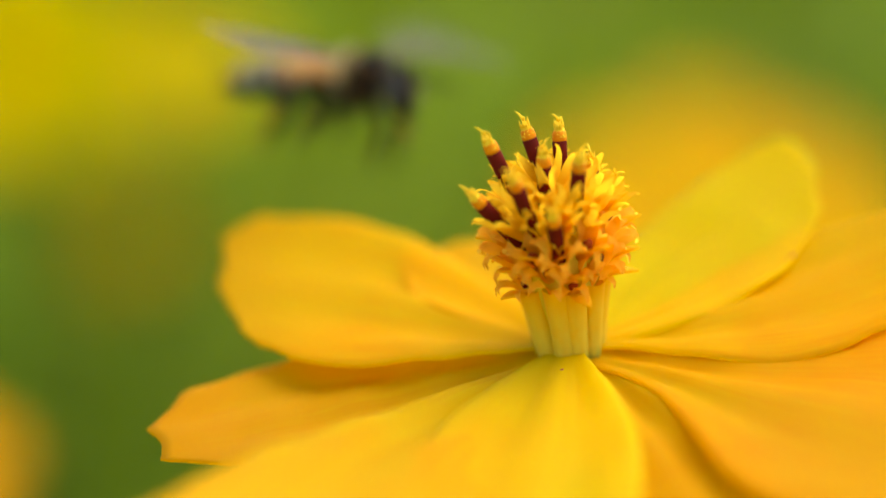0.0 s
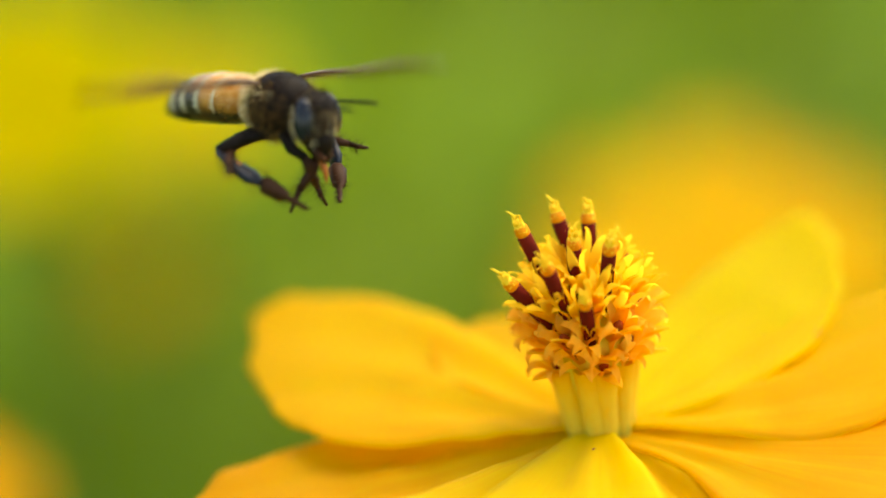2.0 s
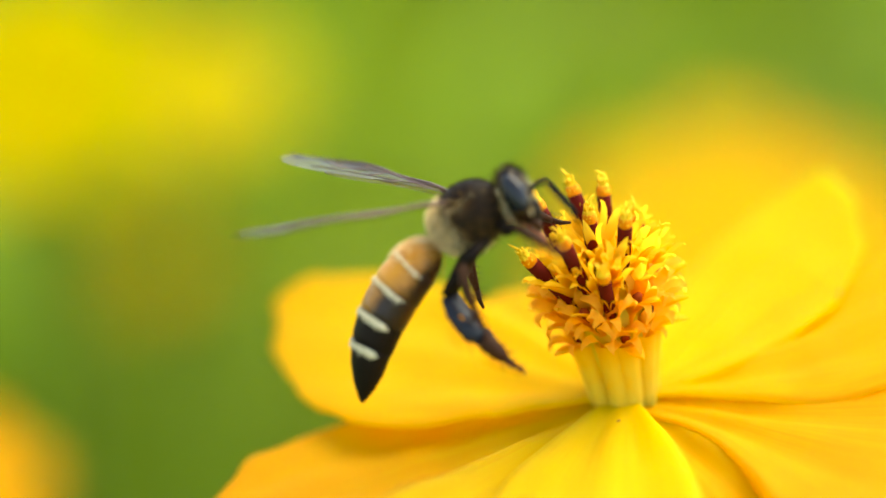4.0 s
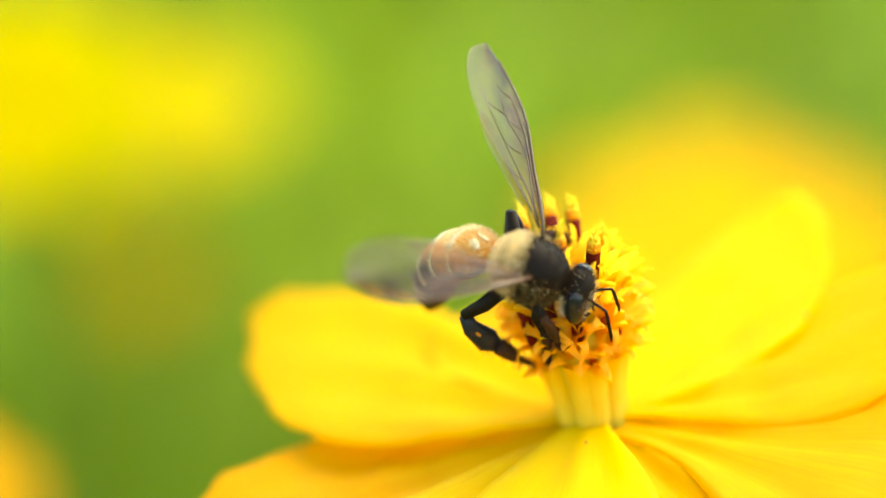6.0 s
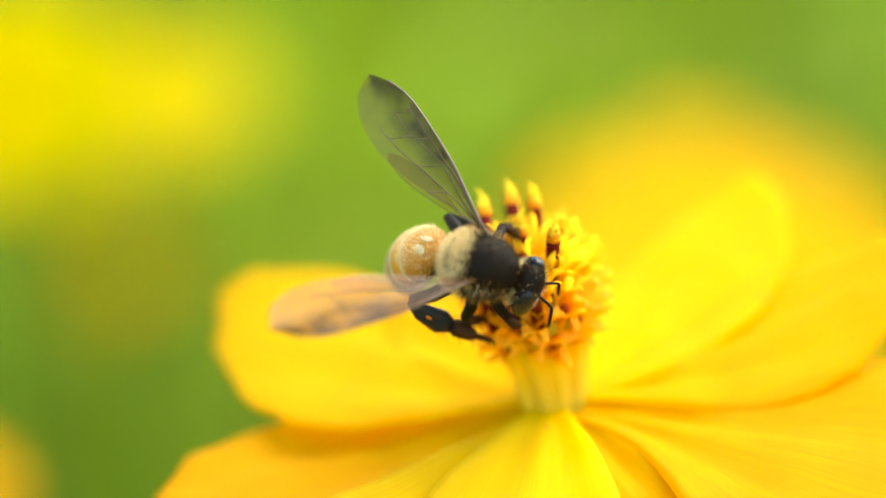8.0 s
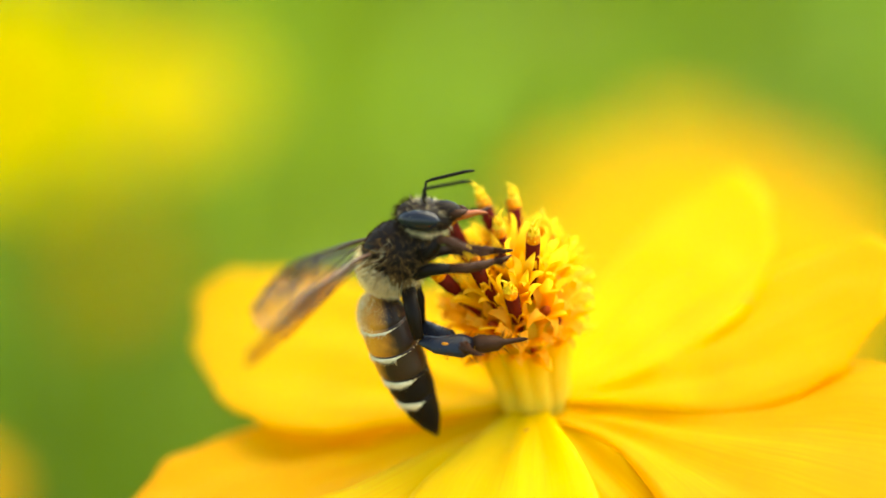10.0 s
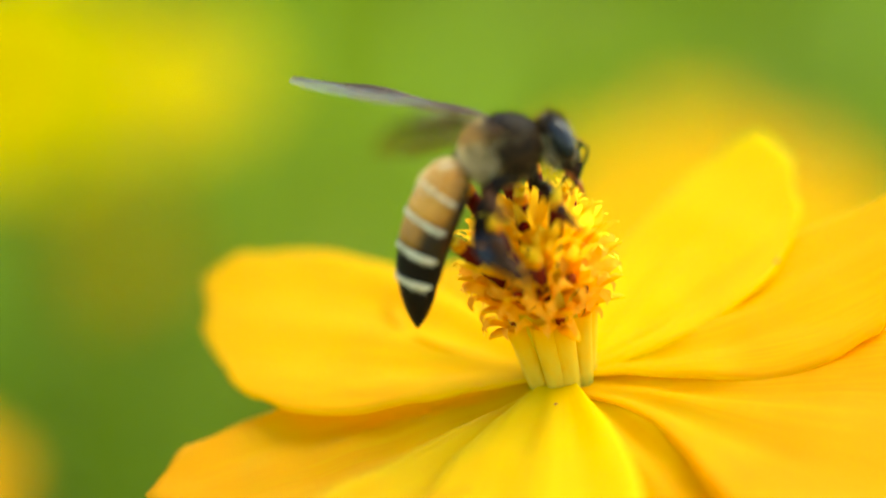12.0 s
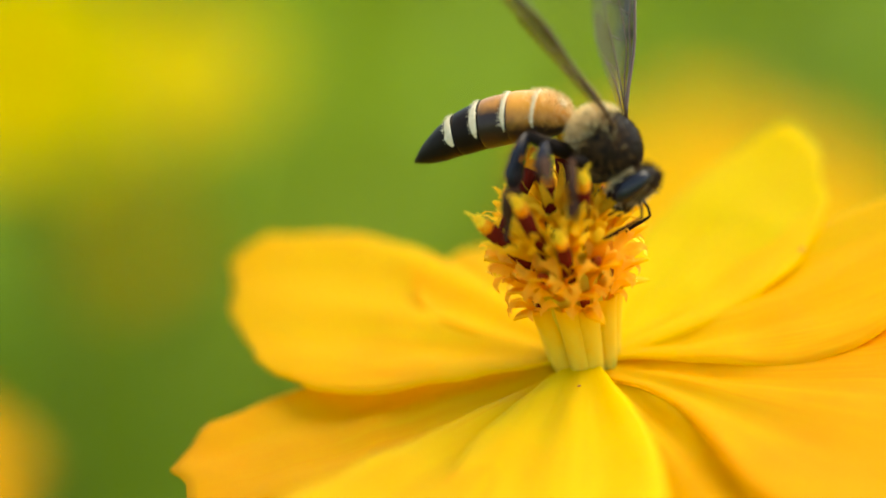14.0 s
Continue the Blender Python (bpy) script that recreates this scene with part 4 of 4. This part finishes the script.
    walk(bee, [
        (0, pose(-0.01351, 0.02615, 0.71260, -5.6, -1.9, -30.9)),
        (0.1, pose(-0.01089, 0.02490, 0.70795, -4.5, -4.8, -45.1)),
        (0.2, pose(-0.00847, 0.02386, 0.70409, -3.3, -12.8, -58.6)),
        (0.3, pose(-0.01109, 0.02353, 0.70285, -2.2, -11.1, -69.4)),
        (0.5, pose(-0.01023, 0.02360, 0.70312, -2.6, -13.4, -65.3)),
        (0.6, pose(-0.00828, 0.02421, 0.70545, -2.3, -10.7, -68.3)),
        (0.7, pose(-0.00655, 0.02298, 0.70864, -1.6, -8.3, -75.1)),
        (0.8, pose(-0.00550, 0.02159, 0.71126, -0.9, -8.6, -81.0)),
        (0.9, pose(-0.00359, 0.02212, 0.71326, -0.7, -5.7, -82.8)),
        (1, pose(-0.00181, 0.02246, 0.71457, -0.6, -5.7, -84.0)),
        (1.1, pose(-0.00086, 0.02263, 0.71532, -0.6, -5.6, -84.0)),
        (1.2, pose(-0.00056, 0.02134, 0.71439, -0.6, -2.7, -84.1)),
        (1.3, pose(-0.00120, 0.01516, 0.71453, -0.9, 0.4, -81.2)),
        (1.4, pose(-0.00398, 0.01265, 0.71283, -1.5, 4.1, -75.1)),
        (1.5, pose(-0.00568, 0.01061, 0.71299, -2.3, 4.5, -66.3)),
        (1.6, pose(-0.00786, 0.00642, 0.71274, -2.8, -0.7, -60.0)),
        (1.7, pose(-0.01063, 0.00252, 0.71370, -2.8, -6.4, -59.6)),
        (1.8, pose(-0.01537, -0.00055, 0.71801, -3.5, -8.1, -50.9)),
        (1.9, pose(-0.01730, -0.00033, 0.71897, -3.4, -6.4, -51.1)),
        (2, pose(-0.01859, -0.00137, 0.71857, 0.7, -3.2, -46.6)),
        (2.1, pose(-0.02042, -0.00320, 0.71582, -1.8, -14.7, -31.2)),
        (2.2, pose(-0.02992, -0.00579, 0.70625, -4.3, -26.3, -15.7)),
        (2.3, pose(-0.03090, -0.00515, 0.70450, -2.0, -23.8, -15.1)),
        (2.4, pose(-0.02922, -0.00384, 0.70563, 0.2, -21.4, -14.6)),
        (2.5, pose(-0.02563, -0.00312, 0.70770, 2.5, -18.9, -14.0)),
        (2.8, pose(-0.01758, -0.00207, 0.71213, 7.2, -21.5, -20.7)),
        (3, pose(-0.01240, -0.00178, 0.71250, 1.7, -20.7, -17.0)),
        (3.5, pose(-0.00819, -0.00296, 0.71193, -0.4, -37.1, -10.2)),
        (3.7, pose(-0.00814, -0.00506, 0.71164, -5.3, -45.3, -4.6)),
        (4.75, pose(-0.00665, -0.00502, 0.71225, 19.9, -10.8, -2.3)),
        (5.8, pose(-0.00316, -0.00297, 0.70985, 45.1, 23.7, 0.1)),
        (6, pose(-0.00329, -0.00330, 0.70872, 44.0, 22.8, -0.9)),
        (6.5, pose(-0.00331, -0.00316, 0.70919, 60.6, 10.8, 3.6)),
        (7, pose(-0.00415, -0.00291, 0.70983, 61.0, 12.1, 3.2)),
        (7.5, pose(-0.00309, -0.00334, 0.70810, 63.5, 17.8, 0.4)),
        (8, pose(-0.00530, -0.00321, 0.70853, 57.8, 16.6, -5.6)),
        (8.2, pose(-0.00499, -0.00324, 0.70881, 60.5, 16.3, -6.4)),
        (9.25, pose(-0.00902, -0.00473, 0.70924, 33.4, -23.5, -8.9)),
        (10.3, pose(-0.01105, -0.00121, 0.70868, 6.3, -63.4, -11.4)),
        (10.5, pose(-0.01198, -0.00206, 0.70986, 9.6, -48.6, 23.6)),
        (10.7, pose(-0.01014, -0.00414, 0.71354, -19.7, -46.2, -3.5)),
        (11, pose(-0.00755, -0.00479, 0.71377, -12.5, -41.0, 12.2)),
        (11.2, pose(-0.00703, -0.00530, 0.71349, -4.3, -28.3, 19.1)),
        (11.5, pose(-0.00544, -0.00651, 0.71438, 0.9, -26.8, 21.3)),
        (12, pose(-0.00413, -0.00588, 0.71551, 6.7, -15.7, 9.8)),
        (12.5, pose(-0.00287, -0.00535, 0.71660, 12.8, -3.3, 3.8)),
        (13, pose(-0.00187, -0.00499, 0.71434, 22.3, 10.9, 2.3)),
        (13.5, pose(0.00121, -0.00242, 0.71363, -8.4, 35.5, -22.4)),
        (14, pose(0.00148, -0.00230, 0.71439, -10.7, 36.7, -25.7)),
    ])
    # the abdomen swings at the waist and curls belt by belt (degrees at each joint)
    walk(abdomen, [
        (0, pose(-0.00265, 0, -0.0002, 0, 0.2, 0)),
        (0.6, pose(-0.00265, 0, -0.0002, 0, 4, 0)),
        (0.9, pose(-0.00265, 0, -0.0002, 0, 30, 0)),
        (1.2, pose(-0.00265, 0, -0.0002, 0, 28, 0)),
        (1.5, pose(-0.00265, 0, -0.0002, 0, 5, 0)),
        (1.9, pose(-0.00265, 0, -0.0002, 0, 0.2, 0)),
        (2, pose(-0.00265, 0, -0.0002, 0, 3.6, -6.6)),
        (2.2, pose(-0.00265, 0, -0.0002, 0, 11.6, 1.6)),
        (2.5, pose(-0.00265, 0, -0.0002, 0, 15.3, 7.4)),
        (2.8, pose(-0.00265, 0, -0.0002, 0, 25.5, 15.4)),
        (3, pose(-0.00265, 0, -0.0002, 0, 25.3, 8.1)),
        (3.5, pose(-0.00265, 0, -0.0002, 0, 25.8, 12.8)),
        (3.7, pose(-0.00265, 0, -0.0002, 0, 16.1, 11.6)),
        (5.8, pose(-0.00265, 0, -0.0002, 0, -56, -26)),
        (6, pose(-0.00265, 0, -0.0002, 0, -52, -30)),
        (6.5, pose(-0.00265, 0, -0.0002, 0, -32, -20)),
        (7, pose(-0.00265, 0, -0.0002, 0, -48, -26)),
        (7.5, pose(-0.00265, 0, -0.0002, 0, -42, -20)),
        (8, pose(-0.00265, 0, -0.0002, 0, -64, -16)),
        (8.2, pose(-0.00265, 0, -0.0002, 0, -62, -14)),
        (10.3, pose(-0.00265, 0, -0.0002, 0, -38.7, -5.1)),
        (10.5, pose(-0.00265, 0, -0.0002, 0, -19.1, 0.3)),
        (10.7, pose(-0.00265, 0, -0.0002, 0, -11.5, 8.3)),
        (11, pose(-0.00265, 0, -0.0002, 0, -42.3, 6.2)),
        (11.2, pose(-0.00265, 0, -0.0002, 0, -41.0, 7.0)),
        (11.5, pose(-0.00265, 0, -0.0002, 0, -37.8, 8.8)),
        (12, pose(-0.00265, 0, -0.0002, 0, -41.9, 1.7)),
        (12.5, pose(-0.00265, 0, -0.0002, 0, -45.3, -1.0)),
        (13, pose(-0.00265, 0, -0.0002, 0, -44.3, 0.2)),
        (13.5, pose(-0.00265, 0, -0.0002, 0, -45.6, -2.3)),
        (14, pose(-0.00265, 0, -0.0002, 0, -36.9, 2.3)),
    ])
    curls = ((0, 0), (1.9, 0), (2, -1.4), (2.2, -2.0), (2.5, 5.3), (2.8, 4.2), (3, 2.2), (3.5, 0.4), (3.7, -3.9), (5.8, -9), (6, -9.5), (6.5, -9.9), (7, -8.5), (7.5, -8.0), (8, -5.5), (8.2, -5.0), (10.3, 1.5), (10.5, -0.3), (10.7, -1.6), (11, -8.7), (11.2, -9.8), (11.5, -6.4), (12, -4.9), (12.5, -6.6), (13, -6.7), (13.5, -4.4), (14, -5.2))
    for piece, joints in belts:
        rows = []
        for t, a in curls:
            m = Matrix.Identity(4)
            for s in joints:
                at = Vector((-s, 0, -0.012 * s * s)) * MM
                m = m @ Matrix.Translation(at) @ pose(0, 0, 0, 0, a, 0) @ Matrix.Translation(-at)
            rows.append((t, m))
        walk(piece, rows)
    walk(head, [
        (0, pose(0.0023, 0, -0.00025, 0, 4, 0)),
        (1.9, pose(0.0023, 0, -0.00025, 0, 4, 0)),
        (2, pose(0.0023, 0, -0.00025, 2.4, 5.0, 8.6)),
        (2.2, pose(0.0023, 0, -0.00025, -1.0, 12.5, -0.3)),
        (2.5, pose(0.0023, 0, -0.00025, 2.7, 18.1, -1.6)),
        (2.8, pose(0.0023, 0, -0.00025, 0.1, 16.1, 3.1)),
        (3, pose(0.0023, 0, -0.00025, -1.4, 38.3, 4.4)),
        (3.5, pose(0.0023, 0, -0.00025, 0.5, 29.6, -2.1)),
        (3.7, pose(0.0023, 0, -0.00025, -0.2, 25.5, -1.2)),
        (5.8, pose(0.0023, 0, -0.00025, 1.4, -8.9, 4.0)),
        (6, pose(0.0023, 0, -0.00025, 1.9, -12.7, 1.3)),
        (6.5, pose(0.0023, 0, -0.00025, -2.4, 4.8, 1.2)),
        (7, pose(0.0023, 0, -0.00025, 3.3, 15.7, -5.2)),
        (7.5, pose(0.0023, 0, -0.00025, -1.6, 3.8, -1.0)),
        (8, pose(0.0023, 0, -0.00025, -2.8, 15.6, -0.7)),
        (8.2, pose(0.0023, 0, -0.00025, -1.5, 15.6, -2.3)),
        (10.3, pose(0.0023, 0, -0.00025, -2.7, -27.1, 2.2)),
        (10.5, pose(0.0023, 0, -0.00025, -8.3, -1.1, 3.9)),
        (10.7, pose(0.0023, 0, -0.00025, 0.2, 16.9, -3.3)),
        (11, pose(0.0023, 0, -0.00025, -0.1, 11.4, 0.8)),
        (11.2, pose(0.0023, 0, -0.00025, -3.7, -6.7, 2.1)),
        (11.5, pose(0.0023, 0, -0.00025, -5.9, 6.7, 0.9)),
        (12, pose(0.0023, 0, -0.00025, -7.2, -0.5, 3.7)),
        (12.5, pose(0.0023, 0, -0.00025, -10.0, -4.4, 0.6)),
        (13, pose(0.0023, 0, -0.00025, -5.8, -16.1, -1.6)),
        (13.5, pose(0.0023, 0, -0.00025, -2.8, 0.9, 2.9)),
        (14, pose(0.0023, 0, -0.00025, 1.5, 17.9, -3.7)),
    ])
    walk(left_wing, flapping(1, [
        (1, pose(-0.0002, 0.0015, 0.0015, 2, 0, 30)),
        (1.5, pose(-0.0002, 0.0015, 0.0015, -5, -14, 23)),
        (2, pose(-0.0002, 0.0015, 0.0015, -1, -14, -6)),
        (2.2, pose(-0.0002, 0.0015, 0.0015, 33, -4, 47)),
        (2.5, pose(-0.0002, 0.0015, 0.0015, 30, 0, 75)),
        (2.8, pose(-0.0002, 0.0015, 0.0015, 23, 3, 72)),
        (3, pose(-0.0002, 0.0015, 0.0015, 35, 5, 75)),
        (3.5, pose(-0.0002, 0.0015, 0.0015, 40, 8, 55)),
        (3.7, pose(-0.0002, 0.0015, 0.0015, 42, 6, 51)),
        (5.8, pose(-0.0002, 0.0015, 0.0015, 5, 5, 25)),
        (6, pose(-0.0002, 0.0015, 0.0015, 7, 22, 31)),
        (6.5, pose(-0.0002, 0.0015, 0.0015, 62, -31, -6)),
        (7, pose(-0.0002, 0.0015, 0.0015, -7, -54, 43)),
        (7.5, pose(-0.0002, 0.0015, 0.0015, -15, -51, 39)),
        (8, pose(-0.0002, 0.0015, 0.0015, -2, -38, 46)),
        (8.2, pose(-0.0002, 0.0015, 0.0015, -2, -37, 41)),
        (10.3, pose(-0.0002, 0.0015, 0.0015, 24, -25, 43)),
        (10.5, pose(-0.0002, 0.0015, 0.0015, -3, -27, 14)),
        (10.7, pose(-0.0002, 0.0015, 0.0015, 48, -11, 70)),
        (11, pose(-0.0002, 0.0015, 0.0015, 53, 18, 55)),
        (11.2, pose(-0.0002, 0.0015, 0.0015, 33, 23, 44)),
        (11.5, pose(-0.0002, 0.0015, 0.0015, 137, -42, -101)),
        (12, pose(-0.0002, 0.0015, 0.0015, 15, 18, 51)),
        (12.5, pose(-0.0002, 0.0015, 0.0015, 131, -74, -109)),
        (13, pose(-0.0002, 0.0015, 0.0015, 11, 36, 43)),
        (13.5, pose(-0.0002, 0.0015, 0.0015, 46, 8, 76)),
        (14, pose(-0.0002, 0.0015, 0.0015, 99, -46, -42)),
    ]))
    walk(right_wing, flapping(-1, [
        (1, pose(-0.0002, -0.0015, 0.0015, -1, 0, -38)),
        (1.5, pose(-0.0002, -0.0015, 0.0015, 13, -26, 13)),
        (2, pose(-0.0002, -0.0015, 0.0015, -8, -16, 10)),
        (2.2, pose(-0.0002, -0.0015, 0.0015, -5, -14, 15)),
        (2.5, pose(-0.0002, -0.0015, 0.0015, 2, -16, -3)),
        (2.8, pose(-0.0002, -0.0015, 0.0015, -13, -9, 9)),
        (3, pose(-0.0002, -0.0015, 0.0015, -24, -5, -11)),
        (3.5, pose(-0.0002, -0.0015, 0.0015, -29, -1, -17)),
        (3.7, pose(-0.0002, -0.0015, 0.0015, -18, 0, -14)),
        (5.8, pose(-0.0002, -0.0015, 0.0015, -7, -2, -56)),
        (6, pose(-0.0002, -0.0015, 0.0015, -14, 11, -51)),
        (6.5, pose(-0.0002, -0.0015, 0.0015, -33, 8, -48)),
        (7, pose(-0.0002, -0.0015, 0.0015, -19, -8, -48)),
        (7.5, pose(-0.0002, -0.0015, 0.0015, -31, -26, -35)),
        (8, pose(-0.0002, -0.0015, 0.0015, -17, -17, -42)),
        (8.2, pose(-0.0002, -0.0015, 0.0015, -25, -16, -41)),
        (10.3, pose(-0.0002, -0.0015, 0.0015, -20, -4, -12)),
        (10.5, pose(-0.0002, -0.0015, 0.0015, -62, -21, -33)),
        (10.7, pose(-0.0002, -0.0015, 0.0015, 7, -32, -3)),
        (11, pose(-0.0002, -0.0015, 0.0015, -39, -21, -7)),
        (11.2, pose(-0.0002, -0.0015, 0.0015, -43, -49, -3)),
        (11.5, pose(-0.0002, -0.0015, 0.0015, -49, -46, -5)),
        (12, pose(-0.0002, -0.0015, 0.0015, -36, -28, -12)),
        (12.5, pose(-0.0002, -0.0015, 0.0015, -40, -29, -18)),
        (13, pose(-0.0002, -0.0015, 0.0015, -47, -48, -22)),
        (13.5, pose(-0.0002, -0.0015, 0.0015, -60, -57, 45)),
        (14, pose(-0.0002, -0.0015, 0.0015, -19, -20, -51)),
    ]))
    # legs: turn at the hip about x, y and z, and at the knee (degrees)
    steps = {
        (0, 1): ((0, 0, 0, 0, 50), (1.8, 0, 0, 0, 45), (2, -29, -1, -19, 33), (2.25, -35, 40, -8, 32), (2.5, -40, 82, 3, 31), (2.65, -11, 28, 10, 7), (2.8, 17, -26, 16, -16), (3, -8, 5, -3, -5), (3.5, 14, -3, 14, -2), (3.7, 28, -8, 22, 6), (6.5, -4, 10, 4, -4), (7, -8, 7, 14, -3), (7.5, -11, 1, 14, 5), (10.3, 51, -5, -18, 33), (10.5, -26, -9, -17, 39), (10.7, -74, -13, -35, 2), (11, -45, -33, -46, 14), (12, -56, 18, -29, -17), (12.5, -45, 6, -33, 7), (13, -77, 50, -9, -27), (13.5, -67, 13, -21, 16), (14, -90, 26, -40, -21)),
        (1, 1): ((0, 0, 40, 0, 30), (1.8, 0, 25, 0, 0), (2, 38, -12, 26, -42), (2.5, 43, -22, 31, -42), (2.8, 45, 31, -12, 6), (3, 30, 24, 7, 6), (3.5, -12, 50, 21, 21), (3.7, -1, 61, 16, -7), (4.75, 31, 41, -1, -17), (5.8, 63, 21, -19, -27), (6, 69, 31, -13, -32), (6.5, 50, 35, -27, -47), (7, 43, 40, -22, -41), (8, 35, 35, -37, -32), (8.2, 34, 31, -23, -29), (9.25, 19, -12, -29, 0), (10.3, 5, -56, -34, 30), (10.4, 32, -51, -19, 11), (10.5, 60, -46, -5, -7), (10.7, -3, -21, -7, -1), (11, 56, 1, 14, -15), (11.2, 54, -24, 35, -23), (11.5, 67, -5, 17, -11), (12, 69, -26, 35, -12), (12.5, 74, 11, 14, -22), (13, 81, -14, 39, -24), (13.5, 50, -43, -5, 4), (14, 56, 5, -5, -28)),
        (2, 1): ((0, 0, 70, 0, 0), (1, 0, 80, 0, 0), (1.5, 0, 58, 0, 0), (2, 32, 10, -46, -31), (2.2, 52, 5, -2, 26), (2.5, 43, 5, 9, -7), (2.8, 2, 57, 20, -7), (3, -27, 34, -5, 14), (3.5, -44, 17, 5, 11), (4.65, -14, 43, -11, 9), (5.8, 17, 68, -28, -70), (6, 24, 68, -20, -70), (6.5, 28, 52, -24, -70), (7, 23, 45, -14, -70), (7.5, 25, 41, -14, -70), (8, 15, 10, -17, -70), (8.2, 27, 33, -11, -70), (9.25, -19, 12, -19, -3), (10.3, -65, -9, -27, -6), (10.5, -72, -31, -34, 19), (13.5, -85, -19, 4, 4), (14, -82, 26, 32, 40)),
        (0, -1): ((0, 0, 0, 0, 50), (1.8, 0, 0, 0, 45), (2, 29, -1, 19, 33), (2.25, 35, 40, 8, 32), (2.5, 40, 82, -3, 31), (2.65, 11, 28, -10, 7), (2.8, -17, -26, -16, -16), (3, 8, 5, 3, -5), (3.5, -14, -3, -14, -2), (3.7, -28, -8, -22, 6), (6.5, 4, 10, -4, -4), (7, 8, 7, -14, -3), (7.5, 11, 1, -14, 5), (10.3, -51, -5, 18, 33), (10.5, 26, -9, 17, 39), (10.7, 74, -13, 35, 2), (11, 45, -33, 46, 14), (12, 56, 18, 29, -17), (12.5, 45, 6, 33, 7), (13, 77, 50, 9, -27), (13.5, 67, 13, 21, 16), (14, 90, 26, 40, -21)),
        (1, -1): ((0, 0, 40, 0, 30), (1.8, 0, 25, 0, 0), (2, -38, -12, -26, -42), (2.5, -43, -22, -31, -42), (2.8, -45, 31, 12, 6), (3, -30, 24, -7, 6), (3.5, 12, 50, -21, 21), (3.7, 1, 61, -16, -7), (4.75, -36, 54, 12, -30), (5.8, -73, 47, 41, -52), (6, -76, 52, 42, -55), (6.5, -38, 21, -3, -44), (7, -37, -1, 1, -31), (7.5, -22, -2, 1, -30), (8, 4, -2, 25, -13), (10.3, -5, -56, 34, 30), (10.4, -32, -51, 19, 11), (10.5, -60, -46, 5, -7), (10.7, 3, -21, 7, -1), (11, -56, 1, -14, -15), (11.2, -54, -24, -35, -23), (11.5, -67, -5, -17, -11), (12, -69, -26, -35, -12), (12.5, -74, 11, -14, -22), (13, -81, -14, -39, -24), (13.5, -50, -43, 5, 4), (14, -56, 5, 5, -28)),
        (2, -1): ((0, 0, 70, 0, 0), (1, 0, 80, 0, 0), (1.5, 0, 58, 0, 0), (2, -32, 10, 46, -31), (2.2, -52, 5, 2, 26), (2.5, -43, 5, -9, -7), (2.8, -2, 57, -20, -7), (3, 27, 34, 5, 14), (3.5, 6, 39, -0, -12), (3.7, -6, 33, -9, 6), (5.8, -7, -19, 1, -19), (6, -1, -14, 3, -15), (6.5, -24, 1, 5, -22), (7, -23, 3, 7, -17), (7.5, -19, 10, 5, -22), (8, -10, 9, -0, -40), (8.2, -7, 5, 6, -26), (10.3, 6, -1, -1, 16), (10.5, 19, 26, -15, 29), (10.7, -16, 13, -5, 7), (11, -43, -7, -7, 5), (11.2, -59, -20, -11, 11), (11.5, -54, -33, -33, 5), (12, -37, -49, -44, 7), (12.5, -34, -53, -40, 1), (13, -43, -53, -38, -4), (13.5, -27, -37, -29, 10), (14, -25, 19, 0, -17)),
    }
    for n, joint in enumerate(legs):
        hip, knee = joint.matrix_basis.translation.copy(), knees[joint]
        rows = steps[n % 3, 1 if n < 3 else -1]
        walk(joint, [(t, pose(*hip, a, b, c)) for t, a, b, c, _ in rows])
        for below in joint.children:
            rest = below.matrix_basis.copy()
            walk(below, [(t, Matrix.Translation(knee) @ pose(0, 0, 0, 0, d, 0) @ Matrix.Translation(-knee) @ rest) for t, _, _, _, d in rows])


motions()
